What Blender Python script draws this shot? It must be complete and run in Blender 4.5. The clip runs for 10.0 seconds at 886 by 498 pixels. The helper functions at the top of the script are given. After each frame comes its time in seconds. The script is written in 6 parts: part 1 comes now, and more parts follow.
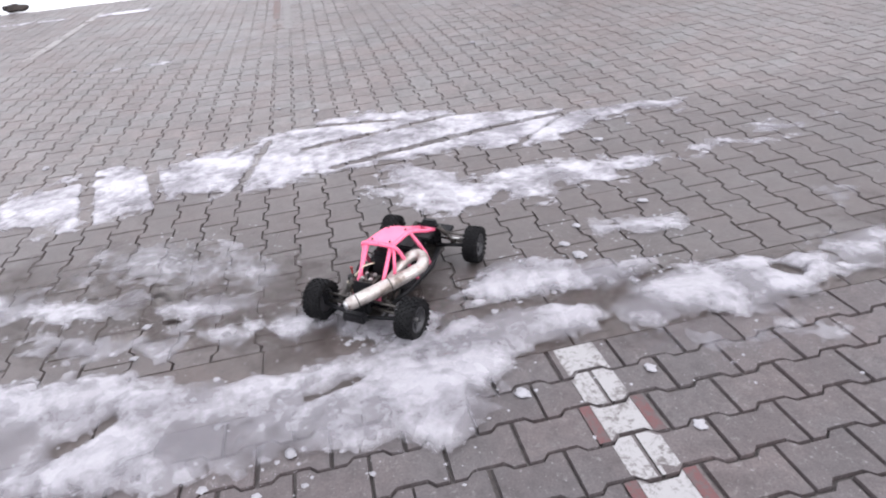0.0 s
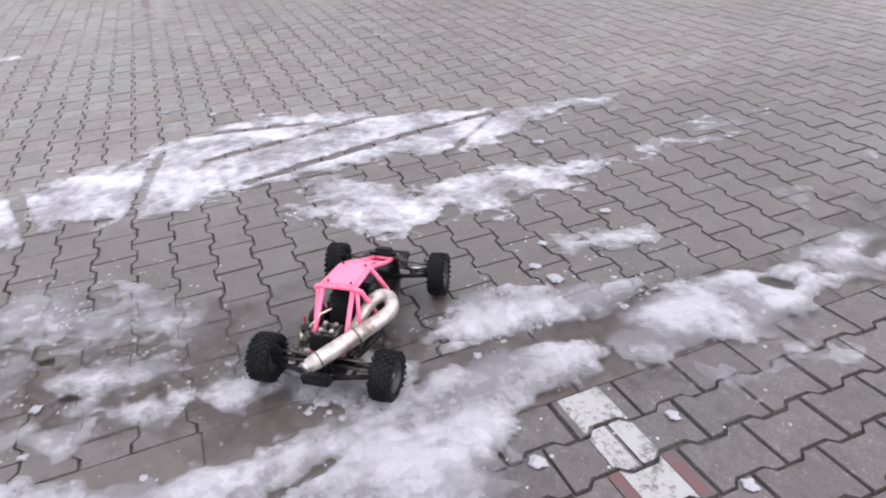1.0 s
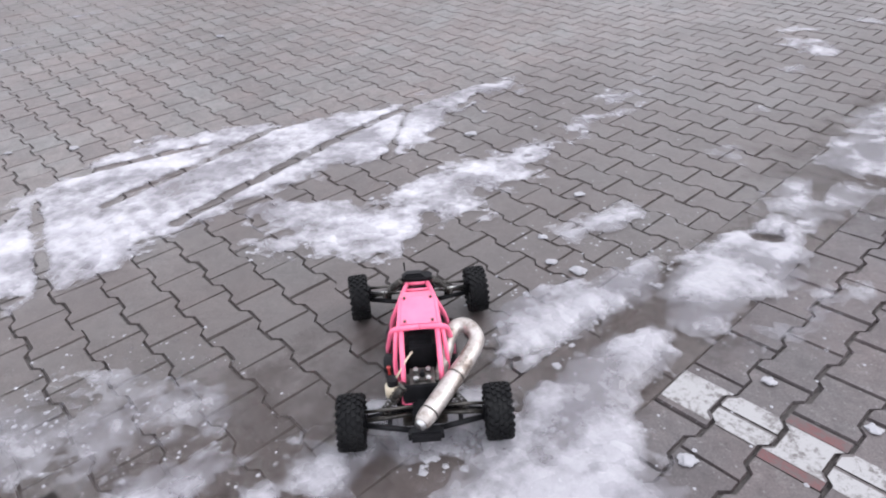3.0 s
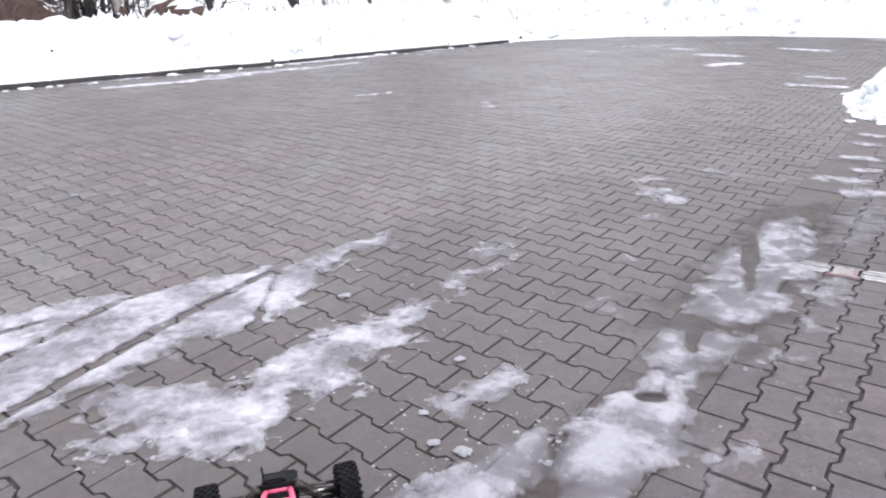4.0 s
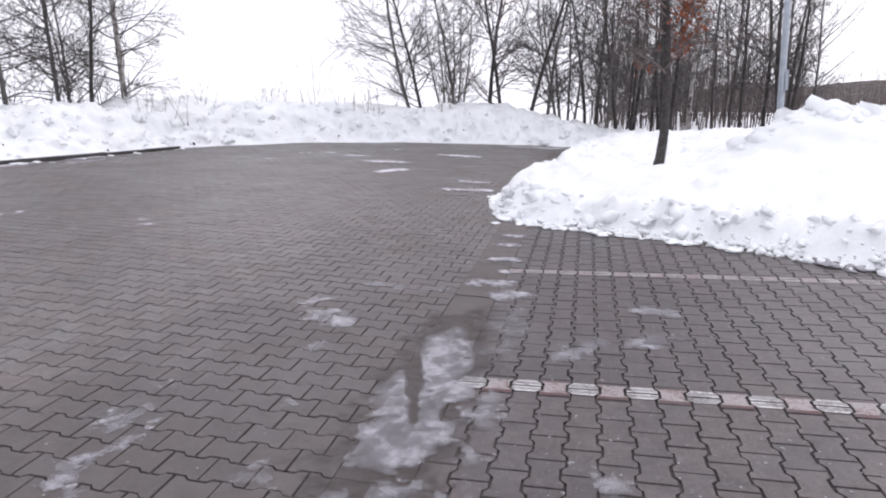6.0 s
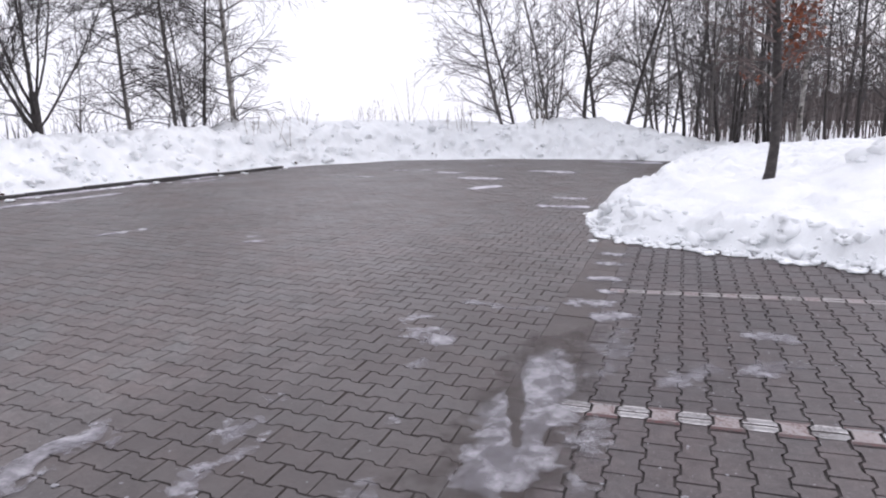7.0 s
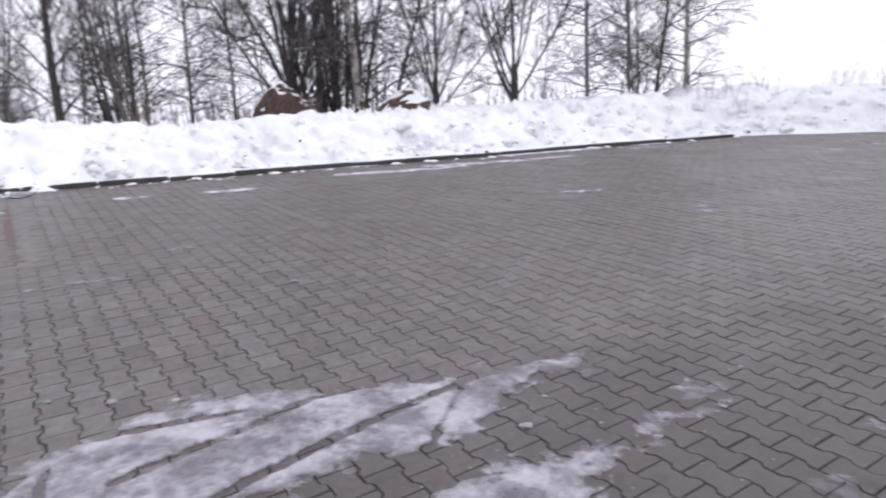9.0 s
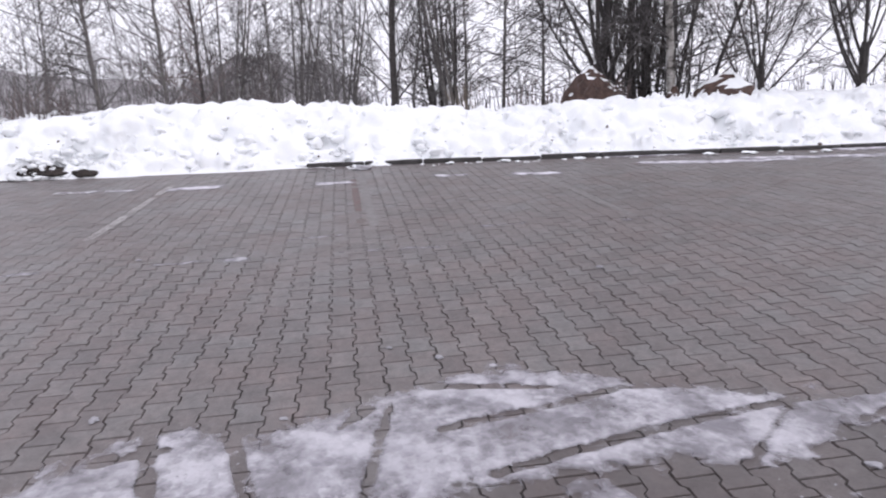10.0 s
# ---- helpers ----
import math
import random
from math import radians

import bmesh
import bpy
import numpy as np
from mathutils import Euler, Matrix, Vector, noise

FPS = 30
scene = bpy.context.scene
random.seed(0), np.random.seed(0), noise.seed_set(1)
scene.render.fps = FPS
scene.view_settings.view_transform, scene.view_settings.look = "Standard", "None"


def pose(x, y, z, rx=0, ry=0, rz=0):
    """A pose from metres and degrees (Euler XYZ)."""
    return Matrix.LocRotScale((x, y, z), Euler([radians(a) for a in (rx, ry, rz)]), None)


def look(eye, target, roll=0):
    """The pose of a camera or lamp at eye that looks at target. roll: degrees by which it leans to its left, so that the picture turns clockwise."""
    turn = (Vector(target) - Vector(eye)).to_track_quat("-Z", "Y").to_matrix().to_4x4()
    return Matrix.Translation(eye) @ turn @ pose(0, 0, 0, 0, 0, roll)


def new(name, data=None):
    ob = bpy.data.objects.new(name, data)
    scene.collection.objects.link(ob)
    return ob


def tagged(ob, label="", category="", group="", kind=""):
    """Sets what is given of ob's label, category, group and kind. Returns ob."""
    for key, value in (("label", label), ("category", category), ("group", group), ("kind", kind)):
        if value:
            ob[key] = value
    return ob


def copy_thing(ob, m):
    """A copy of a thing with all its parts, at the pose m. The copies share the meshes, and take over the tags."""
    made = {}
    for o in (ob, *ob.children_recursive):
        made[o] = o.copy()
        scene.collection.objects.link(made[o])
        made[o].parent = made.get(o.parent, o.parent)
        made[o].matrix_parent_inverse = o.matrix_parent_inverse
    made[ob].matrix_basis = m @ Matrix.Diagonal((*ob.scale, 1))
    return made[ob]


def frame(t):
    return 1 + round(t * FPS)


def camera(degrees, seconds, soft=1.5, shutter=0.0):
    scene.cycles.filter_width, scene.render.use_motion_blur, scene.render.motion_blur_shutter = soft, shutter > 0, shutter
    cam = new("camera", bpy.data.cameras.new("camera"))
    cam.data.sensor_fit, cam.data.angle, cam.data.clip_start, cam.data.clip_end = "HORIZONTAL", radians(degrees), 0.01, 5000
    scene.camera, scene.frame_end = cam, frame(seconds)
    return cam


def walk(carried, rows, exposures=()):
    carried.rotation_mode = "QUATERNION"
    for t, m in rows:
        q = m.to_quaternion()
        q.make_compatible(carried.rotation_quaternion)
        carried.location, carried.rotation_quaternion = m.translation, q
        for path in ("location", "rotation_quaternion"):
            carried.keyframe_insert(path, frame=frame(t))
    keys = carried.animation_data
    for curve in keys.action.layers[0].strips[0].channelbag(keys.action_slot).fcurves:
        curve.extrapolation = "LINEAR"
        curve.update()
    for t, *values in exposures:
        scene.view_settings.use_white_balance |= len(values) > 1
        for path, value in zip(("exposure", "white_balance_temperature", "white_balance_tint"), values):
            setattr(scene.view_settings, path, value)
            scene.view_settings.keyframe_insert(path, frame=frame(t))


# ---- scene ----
cam = camera(68.0, 10.0, 2.0, 0.12)
PATH = [
    (0, (1.623, -3.135, 1.306), (-0.124, -2.870, 0.369), -6.8),
    (0.5, (1.458, -3.268, 1.283), (-0.243, -3.006, 0.265), -5.1),
    (1, (1.179, -3.303, 1.285), (-0.452, -2.708, 0.292), -4.4),
    (1.5, (0.947, -3.401, 1.280), (-0.563, -2.568, 0.267), -7.2),
    (2, (0.721, -3.556, 1.305), (-0.766, -2.657, 0.315), -5.8),
    (2.2, (0.648, -3.588, 1.282), (-0.823, -2.729, 0.234), -7.6),
    (3.3, (0.617, -3.881, 1.350), (-0.618, -2.638, 0.386), -3.6),
    (3.5, (0.566, -3.806, 1.338), (-0.653, -2.460, 0.501), -4.1),
    (4, (0.530, -3.641, 1.376), (-0.638, -2.186, 0.656), -2.0),
    (4.5, (0.530, -3.453, 1.391), (-0.318, -1.770, 0.721), -0.7),
    (5, (0.516, -3.275, 1.428), (-0.111, -1.456, 0.880), -1.9),
    (5.5, (0.570, -3.208, 1.450), (0.140, -1.325, 0.932), -0.3),
    (5.7, (0.596, -3.183, 1.456), (0.200, -1.285, 0.968), -0.0),
    (6.8, (0.559, -3.162, 1.523), (-0.032, -1.298, 1.104), -0.7),
    (7, (0.532, -3.173, 1.497), (-0.142, -1.335, 1.089), -1.3),
    (7.5, (0.511, -3.194, 1.505), (-0.319, -1.417, 1.113), -1.6),
    (8, (0.481, -3.243, 1.512), (-0.512, -1.556, 1.104), -1.8),
    (8.5, (0.444, -3.297, 1.508), (-0.799, -1.791, 1.074), -2.8),
    (9, (0.414, -3.460, 1.516), (-1.212, -2.393, 1.051), -2.3),
    (9.2, (0.377, -3.533, 1.525), (-1.441, -2.844, 1.056), -3.3),
    (9.4, (0.392, -3.608, 1.550), (-1.513, -3.230, 1.072), -3.8),
    (9.5, (0.376, -3.649, 1.533), (-1.549, -3.381, 1.060), -3.7),
    (9.7, (0.363, -3.674, 1.524), (-1.578, -3.546, 1.059), -4.2),
    (10, (0.370, -3.641, 1.534), (-1.554, -3.367, 1.062), -2.6),
]
EXPOSURES = [(0, 1.02, 6250, 16), (2.2, 0.96, 6250, 16), (3.3, 0.94, 6150, 14), (4.5, 0.85, 6200, 16.5), (5.2, 0.62, 6250, 18), (5.7, 0.37, 6250, 18), (7.0, 0.14, 6200, 19), (9, 0.19, 6150, 20), (10, 0.2, 6200, 20)]
walk(cam, [(t, look(eye, target, roll)) for t, eye, target, roll in PATH], EXPOSURES)

# ---- sky and light: a bright overcast winter day ----
world = bpy.data.worlds.new("overcast_sky")
scene.world = world
world.use_nodes = True
wn = world.node_tree
wn.nodes.clear()
sky = wn.nodes.new("ShaderNodeTexSky")
sky.sky_type = "NISHITA"
sky.sun_disc = False
sky.sun_elevation = radians(28)
sky.sun_rotation = radians(40)
sky.dust_density = 4.0
sky_bg = wn.nodes.new("ShaderNodeBackground")
sky_bg.inputs["Strength"].default_value = 0.05
wn.links.new(sky.outputs[0], sky_bg.inputs["Color"])
cloud_bg = wn.nodes.new("ShaderNodeBackground")
cloud_bg.inputs["Color"].default_value = (0.97, 0.985, 1.0, 1)
cloud_bg.inputs["Strength"].default_value = 1.12
cloud_mix = wn.nodes.new("ShaderNodeMixShader")
cloud_mix.inputs[0].default_value = 0.9
wn.links.new(sky_bg.outputs[0], cloud_mix.inputs[1])
wn.links.new(cloud_bg.outputs[0], cloud_mix.inputs[2])
wout = wn.nodes.new("ShaderNodeOutputWorld")
wn.links.new(cloud_mix.outputs[0], wout.inputs["Surface"])

sun_data = bpy.data.lights.new("sun", "SUN")
sun_data.energy = 0.6
sun_data.angle = radians(35)
sun_data.color = (1.0, 0.97, 0.93)
sun = new("sun", sun_data)
sun.matrix_world = look((0, 0, 30), (-10, -12, 15))

# ---- materials ----


def mat(name, rough=0.6, metal=0.0, color=(0.5, 0.5, 0.5)):
    m = bpy.data.materials.new(name)
    m.use_nodes = True
    b = m.node_tree.nodes["Principled BSDF"]
    b.inputs["Base Color"].default_value = (*color, 1)
    b.inputs["Roughness"].default_value = rough
    b.inputs["Metallic"].default_value = metal
    if "rubber" in name or "black" in name:
        b.inputs["Specular IOR Level"].default_value = 0.12
    return m, m.node_tree.nodes, m.node_tree.links, b


def node(nodes, kind, **values):
    n = nodes.new(kind)
    for k, v in values.items():
        n.inputs[k.replace("_", " ")].default_value = v
    return n


def coords(nodes, links, scale=1.0, space="Object"):
    tc = nodes.new("ShaderNodeTexCoord")
    mp = nodes.new("ShaderNodeMapping")
    mp.inputs["Scale"].default_value = (scale, scale, scale)
    links.new(tc.outputs[space], mp.inputs["Vector"])
    return mp.outputs["Vector"]


def world_coords(nodes):
    return nodes.new("ShaderNodeNewGeometry").outputs["Position"]


def noise_tex(nodes, links, vec, scale, detail=4.0, rough=0.55):
    n = node(nodes, "ShaderNodeTexNoise", Scale=scale, Detail=detail, Roughness=rough)
    links.new(vec, n.inputs["Vector"])
    return n.outputs["Fac"]


def ramp(nodes, links, fac, stops):
    r = nodes.new("ShaderNodeValToRGB")
    els = r.color_ramp.elements
    while len(els) < len(stops):
        els.new(0.5)
    for e, (p, c) in zip(els, stops):
        e.position = p
        e.color = (*c, 1) if len(c) == 3 else c
    links.new(fac, r.inputs["Fac"])
    return r.outputs["Color"]


def mix(nodes, links, fac, a, b, mode="MIX"):
    n = nodes.new("ShaderNodeMix")
    n.data_type = "RGBA"
    n.blend_type = mode
    for sock, v in ((n.inputs[0], fac), (n.inputs[6], a), (n.inputs[7], b)):
        if isinstance(v, (int, float)):
            sock.default_value = v
        elif isinstance(v, tuple):
            sock.default_value = (*v, 1) if len(v) == 3 else v
        else:
            links.new(v, sock)
    return n.outputs[2]


def math_node(nodes, links, op, a, b=0.0):
    n = nodes.new("ShaderNodeMath")
    n.operation = op
    for sock, v in zip(n.inputs, (a, b)):
        if isinstance(v, (int, float)):
            sock.default_value = v
        else:
            links.new(v, sock)
    return n.outputs[0]


def bump(nodes, links, bsdf, heights, strength=0.4, dist=0.01):
    prev = None
    for h, s, d in heights:
        b = nodes.new("ShaderNodeBump")
        b.inputs["Strength"].default_value = s
        b.inputs["Distance"].default_value = d
        links.new(h, b.inputs["Height"])
        if prev is not None:
            links.new(prev, b.inputs["Normal"])
        prev = b.outputs["Normal"]
    links.new(prev, bsdf.inputs["Normal"])


def paving_material(name, dark, light, warm, wet=0.0):
    m, n, l, b = mat(name, 0.62)
    pos = world_coords(n)
    rnd = n.new("ShaderNodeObjectInfo").outputs["Random"]
    isl = n.new("ShaderNodeNewGeometry").outputs["Random Per Island"]
    r = math_node(n, l, "FRACT", math_node(n, l, "ADD", rnd, isl))
    base = ramp(n, l, r, [(0.0, dark), (0.45, warm), (1.0, light)])
    fine = noise_tex(n, l, pos, 170.0, 4.0, 0.75)
    grain = ramp(n, l, fine, [(0.3, (0.5, 0.48, 0.47)), (0.5, (0.95, 0.95, 0.95)), (0.62, (1.15, 1.14, 1.13)), (0.72, (1.7, 1.66, 1.63))])
    c = mix(n, l, 0.8, base, grain, "MULTIPLY")
    rust = noise_tex(n, l, pos, 2.2, 5.0, 0.65)
    c = mix(n, l, 0.8, c, ramp(n, l, rust, [(0.38, (0.96, 0.99, 1.0)), (0.62, (1.05, 0.975, 0.965))]), "MULTIPLY")
    streak = noise_tex(n, l, pos, 22.0, 6.0, 0.72)
    c = mix(n, l, 0.65, c, ramp(n, l, streak, [(0.34, (0.66, 0.64, 0.64)), (0.5, (1.0, 1.0, 1.0)), (0.68, (1.25, 1.23, 1.22))]), "MULTIPLY")
    damp = noise_tex(n, l, pos, 0.9, 5.0, 0.6)
    dampc = ramp(n, l, damp, [(0.35, (0.86, 0.85, 0.85)), (0.6, (1.06, 1.05, 1.04))])
    c = mix(n, l, 0.8, c, dampc, "MULTIPLY")
    blot = noise_tex(n, l, pos, 7.5, 6.0, 0.7)
    c = mix(n, l, 0.7, c, ramp(n, l, blot, [(0.32, (0.7, 0.68, 0.68)), (0.52, (1.0, 1.0, 1.0)), (0.7, (1.2, 1.17, 1.15))]), "MULTIPLY")
    salt = noise_tex(n, l, pos, 34.0, 6.0, 0.75)
    saltf = ramp(n, l, salt, [(0.58, (0, 0, 0)), (0.72, (0.55, 0.55, 0.55))])
    c = mix(n, l, saltf, c, (0.26, 0.25, 0.25))
    speck = noise_tex(n, l, pos, 95.0, 1.0, 0.5)
    c = mix(n, l, ramp(n, l, speck, [(0.7, (0, 0, 0)), (0.76, (0.45, 0.45, 0.45))]), c, (0.28, 0.27, 0.28))
    if wet:
        # an old wet stain with a ragged outline along the gutter
        axes = n.new("ShaderNodeSeparateXYZ")
        l.new(pos, axes.inputs[0])
        edge = math_node(n, l, "MULTIPLY", math_node(n, l, "SUBTRACT", noise_tex(n, l, pos, 1.6, 5.0, 0.65), 0.5), 2.4)
        across = math_node(n, l, "MULTIPLY", math_node(n, l, "ABSOLUTE", math_node(n, l, "ADD", axes.outputs["X"], 0.75)), 1.0)
        along = math_node(n, l, "MULTIPLY", math_node(n, l, "ABSOLUTE", math_node(n, l, "SUBTRACT", axes.outputs["Y"], -2.2)), 0.24)
        far = math_node(n, l, "ADD", math_node(n, l, "MAXIMUM", across, along), edge)
        stain = ramp(n, l, math_node(n, l, "MULTIPLY", far, 0.5), [(0.38, (wet, wet, wet)), (0.8, (0, 0, 0))])
        c = mix(n, l, stain, c, (0.06, 0.049, 0.047))
    l.new(c, b.inputs["Base Color"])
    rr = ramp(n, l, damp, [(0.3, (0.36, 0.36, 0.36)), (0.65, (0.54, 0.54, 0.54))])
    l.new(rr, b.inputs["Roughness"])
    bump(n, l, b, [(fine, 0.5, 0.002), (noise_tex(n, l, pos, 60.0, 4.0), 0.25, 0.004)])
    return m


def plain_rough(name, stops, scale, rough=0.7, metal=0.0, bumps=((80.0, 0.4, 0.003),), space="Object", detail=5.0):
    m, n, l, b = mat(name, rough, metal)
    vec = coords(n, l, 1.0, space) if space != "World" else world_coords(n)
    f = noise_tex(n, l, vec, scale, detail, 0.65)
    l.new(ramp(n, l, f, stops), b.inputs["Base Color"])
    if bumps:
        bump(n, l, b, [(noise_tex(n, l, vec, s, 4.0), st, d) for s, st, d in bumps])
    return m


def snow_material(name, white, shade, grit=0.0):
    m, n, l, b = mat(name, 0.65)
    pos = world_coords(n)
    big = noise_tex(n, l, pos, 1.6, 6.0, 0.65)
    c = ramp(n, l, big, [(0.3, shade), (0.62, white)])
    fine = noise_tex(n, l, pos, 45.0, 5.0, 0.7)
    c = mix(n, l, 0.35, c, ramp(n, l, fine, [(0.3, (0.86, 0.87, 0.89)), (0.6, (1.02, 1.02, 1.02))]), "MULTIPLY")
    if grit:
        g = noise_tex(n, l, pos, 9.0, 8.0, 0.8)
        gf = ramp(n, l, g, [(0.62, (0, 0, 0)), (0.8, (grit, grit, grit))])
        c = mix(n, l, gf, c, (0.28, 0.25, 0.22))
    l.new(c, b.inputs["Base Color"])
    b.inputs["Subsurface Weight"].default_value = 0.0
    bump(n, l, b, [(noise_tex(n, l, pos, 9.0, 6.0, 0.62), 0.28, 0.03), (fine, 0.25, 0.006)])
    return m


def ice_material(name, white=1.0, veil=0.5, dirty=0.3, rough=0.35, most=1.0, fray=1.3):
    """Trodden slush: white and grainy where thick, a grey veil with frayed edges where it thins out."""
    m, n, l, b = mat(name, rough)
    pos = world_coords(n)
    att = n.new("ShaderNodeAttribute")
    att.attribute_name = "cover"
    edge = noise_tex(n, l, pos, 7.0, 7.0, 0.6)
    mid = noise_tex(n, l, pos, 3.4, 4.0, 0.6)
    fine = noise_tex(n, l, pos, 48.0, 5.0, 0.7)
    grit = noise_tex(n, l, pos, 190.0, 3.0, 0.6)
    bits = node(n, "ShaderNodeTexVoronoi", Scale=60.0)
    l.new(pos, bits.inputs["Vector"])
    lone = math_node(n, l, "MULTIPLY", bits.outputs["Color"], 1.0)
    k = math_node(n, l, "ADD", att.outputs["Fac"], math_node(n, l, "MULTIPLY", math_node(n, l, "SUBTRACT", edge, 0.5), fray))
    k = math_node(n, l, "ADD", k, math_node(n, l, "MULTIPLY", math_node(n, l, "SUBTRACT", fine, 0.5), 0.22))
    wobble = mix(n, l, 0.03, pos, noise_tex(n, l, pos, 30.0, 3.0, 0.6), "ADD")
    chunk = node(n, "ShaderNodeTexVoronoi", Scale=24.0)
    l.new(wobble, chunk.inputs["Vector"])
    piece = math_node(n, l, "MULTIPLY", chunk.outputs["Color"], 1.0)
    k = math_node(n, l, "ADD", k, math_node(n, l, "MULTIPLY", math_node(n, l, "SUBTRACT", piece, 0.5), 0.2))
    body = ramp(n, l, k, [(0.17, (0, 0, 0)), (0.235, (0.36, 0.36, 0.36)), (0.42, (0.62, 0.62, 0.62)), (0.8, (0.95, 0.95, 0.95))])
    thin = math_node(n, l, "ADD", mid, math_node(n, l, "MULTIPLY", math_node(n, l, "SUBTRACT", edge, 0.5), 0.8))
    clear = ramp(n, l, thin, [(0.36, (veil, veil, veil)), (0.58, (1, 1, 1))])
    sheet = mix(n, l, 1.0, body, clear, "MULTIPLY")
    # single grains strewn round the edge
    near = ramp(n, l, k, [(-0.02, (0, 0, 0)), (0.26, (1, 1, 1))])
    grains = mix(n, l, 1.0, ramp(n, l, lone, [(0.8, (0, 0, 0)), (0.86, (0.6, 0.6, 0.6))]), near, "MULTIPLY")
    alpha = math_node(n, l, "MULTIPLY", math_node(n, l, "MAXIMUM", sheet, grains), most)
    tone = math_node(n, l, "ADD", math_node(n, l, "MULTIPLY", thin, 0.6), math_node(n, l, "ADD", math_node(n, l, "MULTIPLY", fine, 0.2), math_node(n, l, "MULTIPLY", piece, 0.2)))
    c = ramp(n, l, tone, [(0.34, (0.28 * white, 0.267 * white, 0.3 * white)), (0.5, (0.38 * white, 0.367 * white, 0.4 * white)), (0.66, (0.5 * white, 0.487 * white, 0.52 * white))])
    c = mix(n, l, ramp(n, l, grit, [(0.6, (0, 0, 0)), (0.75, (0.25, 0.25, 0.25))]), c, (0.72, 0.72, 0.73))
    dirt = ramp(n, l, noise_tex(n, l, pos, 2.6, 6.0, 0.65), [(0.5, (0, 0, 0)), (0.75, (dirty, dirty, dirty))])
    c = mix(n, l, dirt, c, (0.2, 0.186, 0.19))
    l.new(c, b.inputs["Base Color"])
    l.new(alpha, b.inputs["Alpha"])
    bump(n, l, b, [(edge, 0.3, 0.012), (math_node(n, l, "MULTIPLY", chunk.outputs["Distance"], -1.0), 0.4, 0.014), (fine, 0.25, 0.003)])
    return m


def silt_material(name, dark, pale, most):
    """A wet film of mud with frayed edges, thinning out over the stones."""
    m, n, l, b = mat(name, 0.3)
    pos = world_coords(n)
    att = n.new("ShaderNodeAttribute")
    att.attribute_name = "cover"
    edge = noise_tex(n, l, pos, 6.0, 8.0, 0.68)
    fine = noise_tex(n, l, pos, 70.0, 4.0, 0.7)
    k = math_node(n, l, "ADD", att.outputs["Fac"], math_node(n, l, "MULTIPLY", math_node(n, l, "SUBTRACT", edge, 0.5), 1.6))
    l.new(ramp(n, l, k, [(0.2, (0, 0, 0)), (0.9, (most, most, most))]), b.inputs["Alpha"])
    l.new(ramp(n, l, fine, [(0.35, dark), (0.68, pale)]), b.inputs["Base Color"])
    l.new(ramp(n, l, edge, [(0.3, (0.2, 0.2, 0.2)), (0.65, (0.5, 0.5, 0.5))]), b.inputs["Roughness"])
    bump(n, l, b, [(fine, 0.3, 0.002)])
    return m


M_SILT = silt_material("wet_brown_silt", (0.036, 0.025, 0.022), (0.085, 0.062, 0.055), 0.72)
M_LANE = paving_material("grey_brown_concrete_paver", (0.128, 0.114, 0.112), (0.162, 0.153, 0.151), (0.147, 0.131, 0.128), 0.62)
M_BAY = paving_material("grey_concrete_paver", (0.081, 0.07, 0.072), (0.1, 0.087, 0.0885), (0.091, 0.079, 0.081))
M_SLAB = paving_material("gutter_slab_concrete", (0.082, 0.066, 0.061), (0.118, 0.099, 0.093), (0.1, 0.082, 0.076), 0.6)
M_JOINT = plain_rough("wet_joint_sand", [(0.3, (0.038, 0.033, 0.032)), (0.7, (0.092, 0.081, 0.077))], 40.0, 0.8, space="World")
M_SNOW = snow_material("ploughed_snow", (0.9, 0.918, 0.925), (0.82, 0.838, 0.848), 0.12)
M_FIELD = snow_material("field_snow", (0.88, 0.885, 0.9), (0.8, 0.81, 0.83), 0.0)
M_ICE = ice_material("slush_ice", 1.06, 0.64, 0.25, 0.35, 0.96)
M_GREYICE = ice_material("dirty_grey_ice", 0.9, 0.5, 0.35, 0.22, 0.84, 0.85)
M_SCRAP = ice_material("thin_white_snow", 1.55, 0.75, 0.1, 0.6)
M_CRUMB = snow_material("dirty_crumbled_snow", (0.34, 0.335, 0.355), (0.22, 0.215, 0.23), 0.2)
M_KERB = plain_rough("wet_dark_kerb_concrete", [(0.3, (0.022, 0.02, 0.019)), (0.7, (0.07, 0.066, 0.063))], 6.0, 0.5, space="World")
M_BARK = plain_rough("dark_bark", [(0.3, (0.026, 0.023, 0.023)), (0.7, (0.08, 0.07, 0.067))], 18.0, 0.9, bumps=((30.0, 0.8, 0.02),))
M_TWIG = plain_rough("twig_bark", [(0.3, (0.055, 0.05, 0.05)), (0.7, (0.14, 0.13, 0.127))], 6.0, 0.9, bumps=())
M_REDTWIG = plain_rough("reddish_twig_bark", [(0.3, (0.085, 0.064, 0.06)), (0.7, (0.19, 0.15, 0.14))], 6.0, 0.9, bumps=())
M_BROWNTWIG = plain_rough("brown_thicket_bark", [(0.3, (0.065, 0.053, 0.051)), (0.7, (0.155, 0.128, 0.12))], 6.0, 0.9, bumps=())
M_WOOD = plain_rough("brown_wood_far_off", [(0.35, (0.07, 0.058, 0.055)), (0.7, (0.15, 0.125, 0.118))], 1.6, 0.95, bumps=((2.0, 1.0, 0.4),), detail=8.0)
M_DARKTWIG = plain_rough("dark_twig_bark", [(0.3, (0.026, 0.023, 0.023)), (0.7, (0.08, 0.072, 0.07))], 6.0, 0.9, bumps=())
